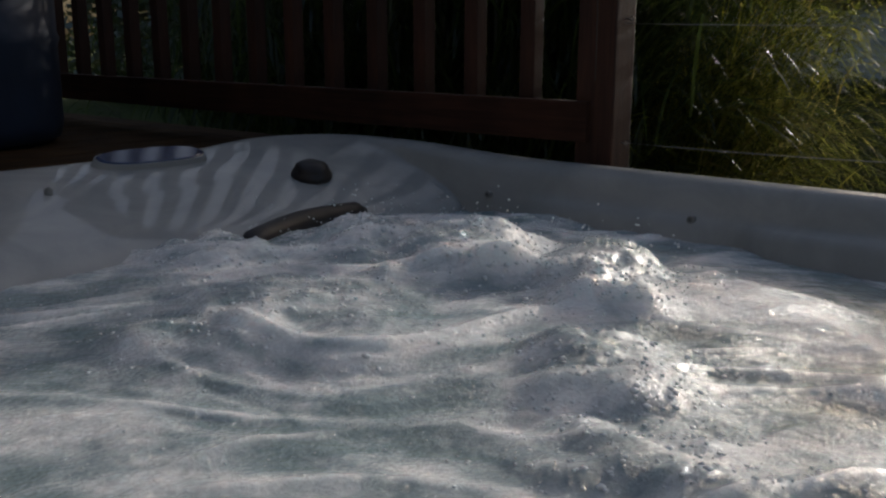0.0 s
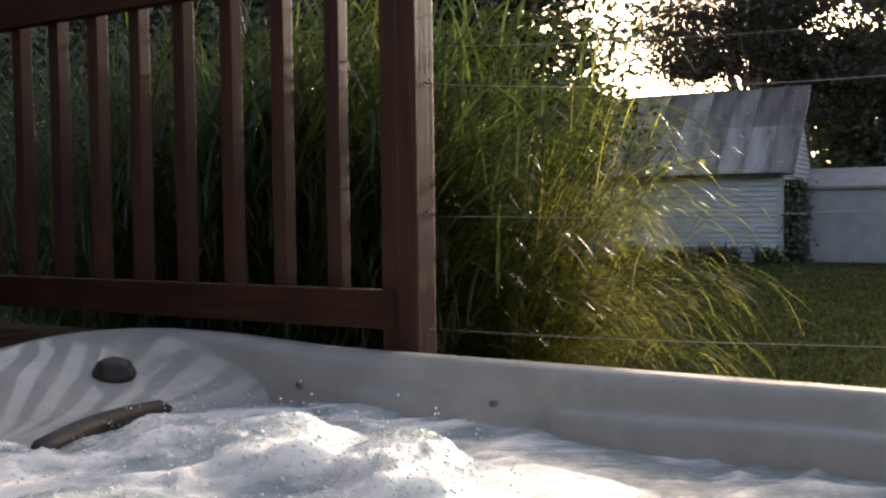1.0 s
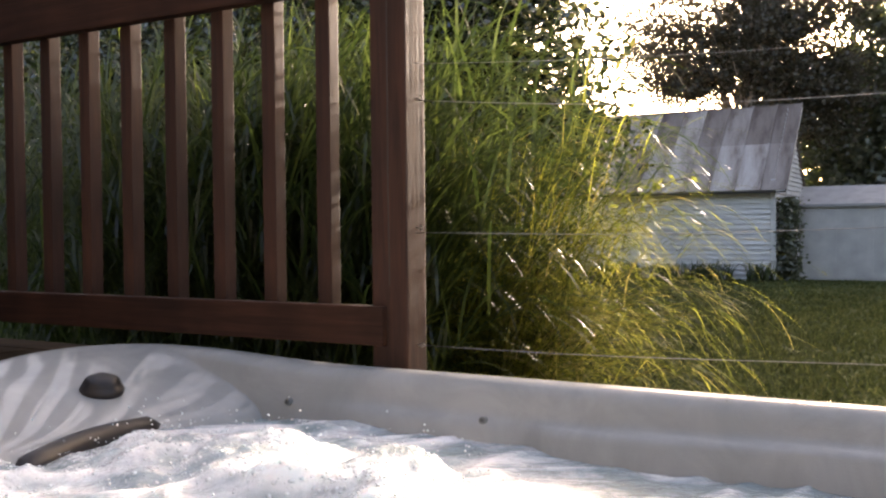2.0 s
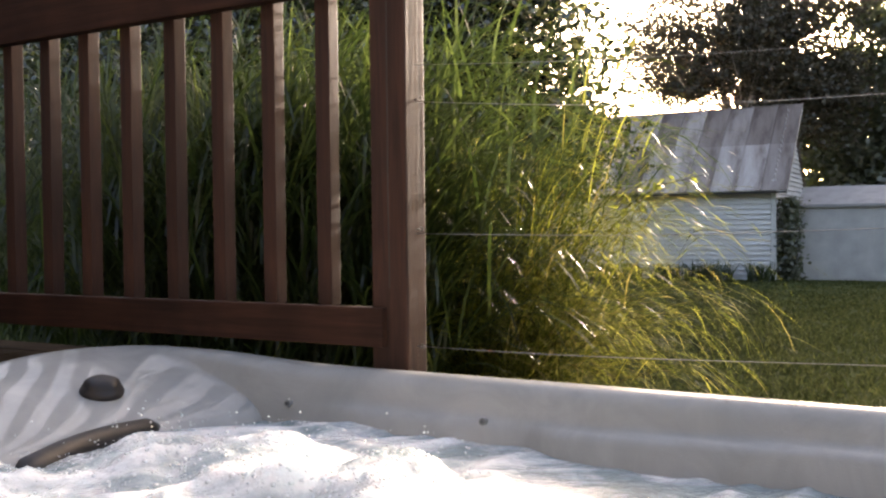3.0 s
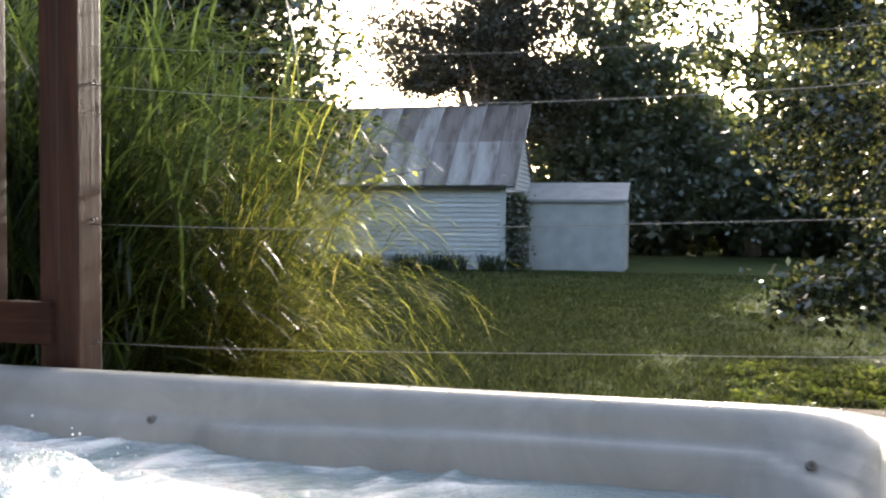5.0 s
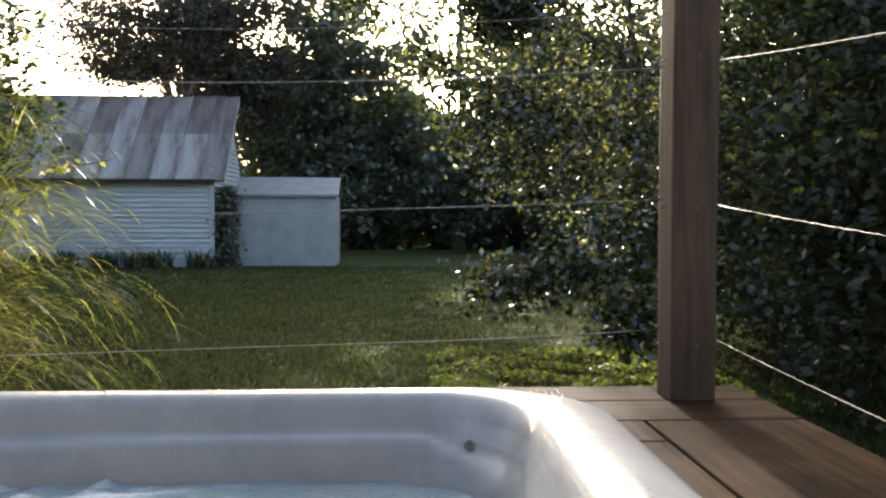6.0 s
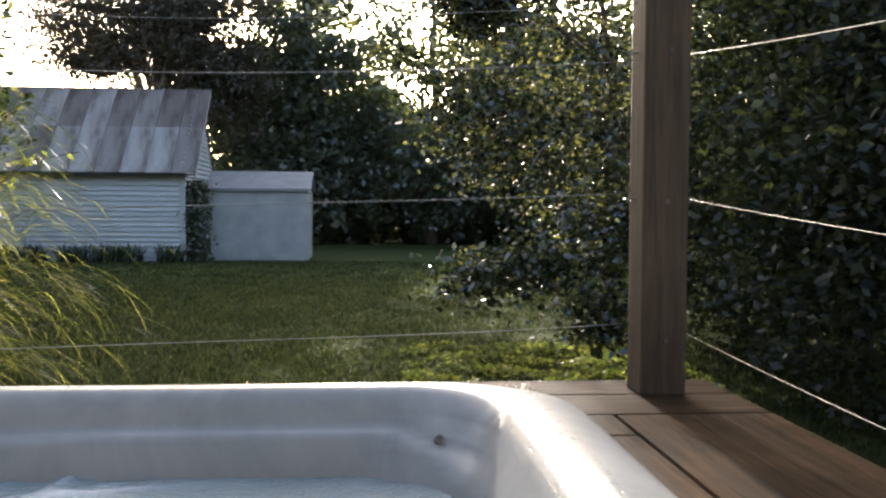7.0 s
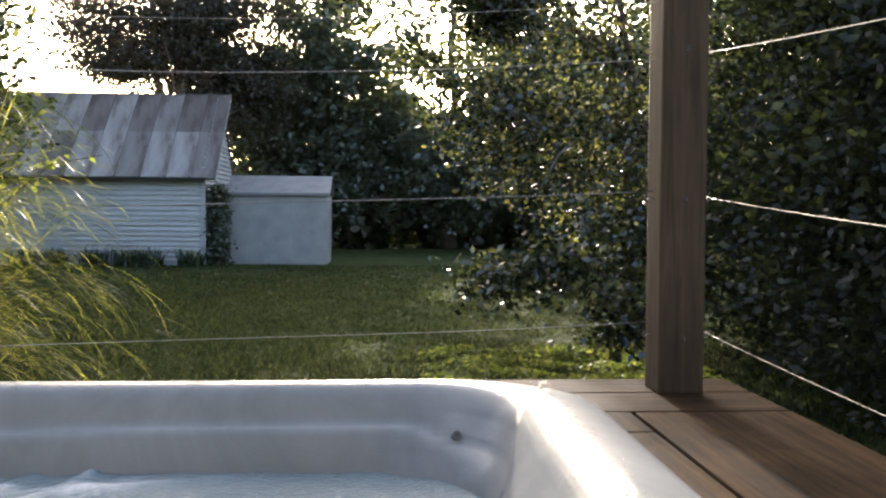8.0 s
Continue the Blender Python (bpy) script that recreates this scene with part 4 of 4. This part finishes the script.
    z = hmax * rng.random(n) ** 0.8 - 0.7
    open_gap = ((np.abs(x - 1.42) < 0.2) | (np.abs(x - 2.35) < 0.42)) & (z < 0.5 + 0.25 * np.sin(9 * x))
    keep = ~open_gap
    c = np.stack([x, y, z], 1)[keep]
    th = new("thicket", quads_mesh("thicket", leaf_quads(rng, c, 0.55 * rng.uniform(0.6, 1.3, len(c))), LEAF_DARK))
    tagged(th, "dense dark thicket closing the far side of the yard", "thicket", kind="stuff")
    n = 26000
    x = rng.uniform(-3, 7, n)
    c = np.stack([x, rng.uniform(44, 47, n), rng.random(n) ** 1.2 * 2.6 - 0.6], 1)
    far = new("far_brush", quads_mesh("far_brush", leaf_quads(rng, c, 0.3 * rng.uniform(0.6, 1.3, n)), BRUSH))
    tagged(far, "sunlit yellow-green brush beyond the thicket", "brush", kind="stuff")
    # creeper in the nook between garage and shed
    c = np.stack([rng.normal(-2.82, 0.13, 2600), rng.normal(20.25, 0.16, 2600), 1.85 * rng.random(2600)], 1)
    cr = new("creeper", quads_mesh("creeper", leaf_quads(rng, c, 0.11 * rng.uniform(0.6, 1.3, 2600)), LEAF_DARK))
    tagged(cr, "dark creeper filling the nook between garage and shed", "creeper", kind="stuff")
    # broad-leaved ground cover in the sunny part of the lawn
    n = 9000
    x, y = rng.uniform(1.2, 3.4, n), rng.uniform(4.6, 6.6, n)
    tuft = np.array([noise.noise((px * 2.3, py * 2.3, 8)) for px, py in zip(x, y)])
    keep = tuft + 0.25 * (x - 2.0) > rng.uniform(-0.35, 0.25, n)
    c = np.stack([x, y, 0.02 + 0.07 * rng.random(n) * (0.6 + 0.8 * tuft)], 1)[keep]
    gc = new("ground_cover", quads_mesh("ground_cover", leaf_quads(rng, c, 0.055 * rng.uniform(0.6, 1.3, len(c)), 0.0, 0.35), WEED))
    tagged(gc, "low broad-leaved green weeds growing in the lawn", "weeds", kind="stuff")
    # weeds along the garage foot
    me = None
    for i in range(9):
        x = -3.4 - 0.75 * i + random.uniform(-0.2, 0.2)
        me = blades("weeds", np.random.default_rng(60 + i), (x, 19.7, 0), 130, 0.5, 0.6, BLADE_DARK, 0.03, (0, 0), 0.8, 0.32)
        g = new("weeds", me)
        tagged(g, "dark weeds growing along the garage wall", "weeds", "weeds by the garage", kind="stuff")


def build_twig():
    t = new("bare_twig")
    tagged(t, "thin bare twig caught among the shrub tree's leaves", "twig")
    v, f = tube([(2.35, 7.0, 1.42), (2.46, 6.98, 1.62), (2.54, 6.95, 1.78), (2.70, 7.2, 1.9), (2.9, 7.9, 2.0)], [0.006, 0.009, 0.011, 0.013, 0.016], 6)
    mesh_part("stem", mesh_from("stem", v, f, PALE_BARK, True), t)


def build_shoot():
    """A broad-leaved shoot growing out of the grass clump."""
    s = new("sapling_shoot")
    tagged(s, "thin shoot with bright yellow-green broad leaves", "sapling")
    rng = np.random.default_rng(52)
    pts = [(-1.5, 3.6, 0.0), (-1.42, 3.7, 0.7), (-1.25, 3.85, 1.25), (-1.0, 3.95, 1.5), (-0.72, 4.0, 1.56)]
    v, f = tube(pts, [0.012, 0.01, 0.007, 0.005, 0.002], 6)
    mesh_part("stem", mesh_from("stem", v, f, BARK, True), s)
    c = []
    for i in range(18):
        u = 1.6 + 2.4 * rng.random()
        k = int(min(3, u))
        a = Vector(pts[k]).lerp(Vector(pts[k + 1]), u - k)
        c.append(tuple(a + Vector(rng.normal(0, 0.045, 3))))
    c = np.array(c)
    mesh_part("leaves", quads_mesh("leaves", leaf_quads(rng, c, 0.08 * rng.uniform(0.7, 1.2, len(c)), 0.3, 0.5), BRIGHT_LEAF), s)


# ---- garage and shed ----
def build_garage():
    g = new("garage")
    tagged(g, "white clapboard garage with a weathered metal roof", "garage")
    x0, x1, y0, y1, ze, zr = -12.0, -3.07, 20.0, 24.0, 2.25, 4.12
    ym = (y0 + y1) / 2
    core = [(x0, y0 + 0.03, 0), (x1 - 0.03, y0 + 0.03, 0), (x1 - 0.03, y1, 0), (x0, y1, 0), (x0, y0 + 0.03, ze), (x1 - 0.03, y0 + 0.03, ze), (x1 - 0.03, y1, ze), (x0, y1, ze), (x0, ym, zr - 0.06), (x1 - 0.03, ym, zr - 0.06)]
    cf = [(0, 1, 5, 4), (1, 2, 6, 9, 5), (2, 3, 7, 6), (3, 0, 4, 8, 7), (4, 5, 9, 8), (6, 7, 8, 9)]
    # core coloured dark so the gaps between boards read as lap shadows
    mesh_part("wall", mesh_from("wall", core, cf, DARK_INSIDE), g)
    step = 0.115
    n = int(ze / step)
    for i in range(n):
        z = i * step
        v = [(x0, y0 + 0.012, z), (x1, y0 + 0.012, z), (x1, y0 + 0.028, z + step - 0.003), (x0, y0 + 0.028, z + step - 0.003), (x0, y0 - 0.012, z), (x1, y0 - 0.012, z)]
        f = [(4, 5, 2, 3), (0, 1, 5, 4), (1, 2, 5), (0, 4, 3)]
        mesh_part("clapboard", mesh_from("clapboard", v, f, SIDING), g)
    # gable end boards
    i = 0
    while i * step < zr - 0.2:
        z = i * step
        half = (y1 - y0) / 2 if z < ze else (y1 - y0) / 2 * (zr - z) / (zr - ze)
        a, b = ym - half, ym + half
        v = [(x1 + 0.012, a, z), (x1 + 0.012, b, z), (x1 - 0.028, b, z + step - 0.010), (x1 - 0.028, a, z + step - 0.010), (x1 - 0.03, a, z), (x1 - 0.03, b, z)]
        mesh_part("clapboard", mesh_from("clapboard", v, [(0, 1, 2, 3), (4, 5, 1, 0)], SIDING), g)
        i += 1
    box_part("corner_board", (x1 - 0.09, y0 - 0.026, 0), (x1 + 0.022, y0 - 0.013, ze), SIDING, g, 0.003)
    # roof slope sheets with standing seams
    slope = math.atan2(zr - ze, ym - y0)
    roof = new("roof")
    roof.parent = g
    tagged(roof, "grey metal roof of lapped sheets with rusty streaks")
    eave_y = y0 - 0.26
    ln = (ym - eave_y) / math.cos(slope) + 0.02
    w = 0.56
    x = -2.78
    base_z = zr - (ym - eave_y) * math.tan(slope)
    while x > x0 - 0.3:
        for a, b, lift in ((0.0, ln * 0.52, 0.006), (ln * 0.5, ln, 0.0)):
            bm = bmesh.new()
            box_bm(bm, (-w + 0.004, a, -0.012 + lift), (0.0, b, 0.0 + lift), 0)
            box_bm(bm, (-0.03, a, 0.0), (0.0, b, 0.030 + lift), 0)
            sh = part("roof_sheet", bm, ROOF_METAL, roof)
            sh.matrix_basis = pose(x, eave_y, base_z, math.degrees(slope), 0, 0)
        x -= w
    bm = bmesh.new()
    box_bm(bm, (x0 - 0.3, 0, -0.01), (-3.02, ln, 0.0), 0)
    back = part("back_slope", bm, ROOF_METAL, roof)
    back.matrix_basis = pose(0, 2 * ym - eave_y, base_z, 180 - math.degrees(slope), 0, 0) @ Matrix.Scale(1, 4)
    # eave fascia, rake board
    box_part("fascia", (x0 - 0.3, eave_y + 0.01, base_z - 0.06), (-2.80, eave_y + 0.035, base_z - 0.02), DARK_INSIDE, g, 0.003)
    bm = bmesh.new()
    box_bm(bm, (-0.025, 0.05, -0.15), (0.0, ln, -0.016), 0)
    rake = part("rake_board", bm, SIDING, g)
    rake.matrix_basis = pose(-2.80, eave_y, base_z, math.degrees(slope), 0, 0)
    box_part("soffit", (x0 - 0.2, eave_y + 0.04, base_z - 0.05), (-2.83, y0 - 0.03, base_z - 0.03), DARK_INSIDE, g, 0)


def build_shed():
    s = new("garden_shed")
    tagged(s, "small plain white metal shed with a grey roof", "shed")
    x0, x1, y0, y1, ze, zr = -2.66, -0.33, 20.6, 22.6, 1.66, 2.10
    bm = bmesh.new()
    box_bm(bm, (x0, y0, 0), (x1, y1, ze - 0.01), 0.02)
    part("body", bm, SHED_WHITE, s)
    for i in range(3):
        xa = x0 + 0.03 + i * (x1 - x0 - 0.06) / 3
        box_part("panel", (xa + 0.004, y0 - 0.012, 0.05), (xa + (x1 - x0 - 0.06) / 3 - 0.004, y0 - 0.001, ze - 0.1), SHED_WHITE, s, 0.004)
    box_part("eave_trim", (x0 - 0.04, y0 - 0.09, ze - 0.03), (x1 + 0.06, y0 - 0.05, ze + 0.035), SHED_ROOF, s, 0.004)
    v = [(x0 - 0.05, y0 - 0.08, ze + 0.03), (x1 + 0.07, y0 - 0.08, ze + 0.03), (x1 + 0.07, y0 + 1.0, zr + 0.03), (x0 - 0.05, y0 + 1.0, zr + 0.03), (x1 + 0.07, y1 + 0.08, ze + 0.03), (x0 - 0.05, y1 + 0.08, ze + 0.03)]
    lo = [(a, b, c - 0.04) for a, b, c in v]
    f = [(0, 1, 2, 3), (3, 2, 4, 5), (7, 6, 9, 8)[::1], (8, 9, 11, 10)[::-1], (0, 6, 7, 1), (1, 7, 8, 2), (2, 8, 10, 4), (4, 10, 11, 5), (5, 11, 9, 3), (3, 9, 6, 0)]
    mesh_part("roof", mesh_from("roof", v + lo, f, SHED_ROOF), s)


build_ground()
build_tub()
build_water()
build_beads()
build_posts()
build_fence()
build_drum()
build_shoot()
build_twig()
build_shed()
build_trees()
build_grasses()
build_garage()
build_unseen_walls()
build_deck()
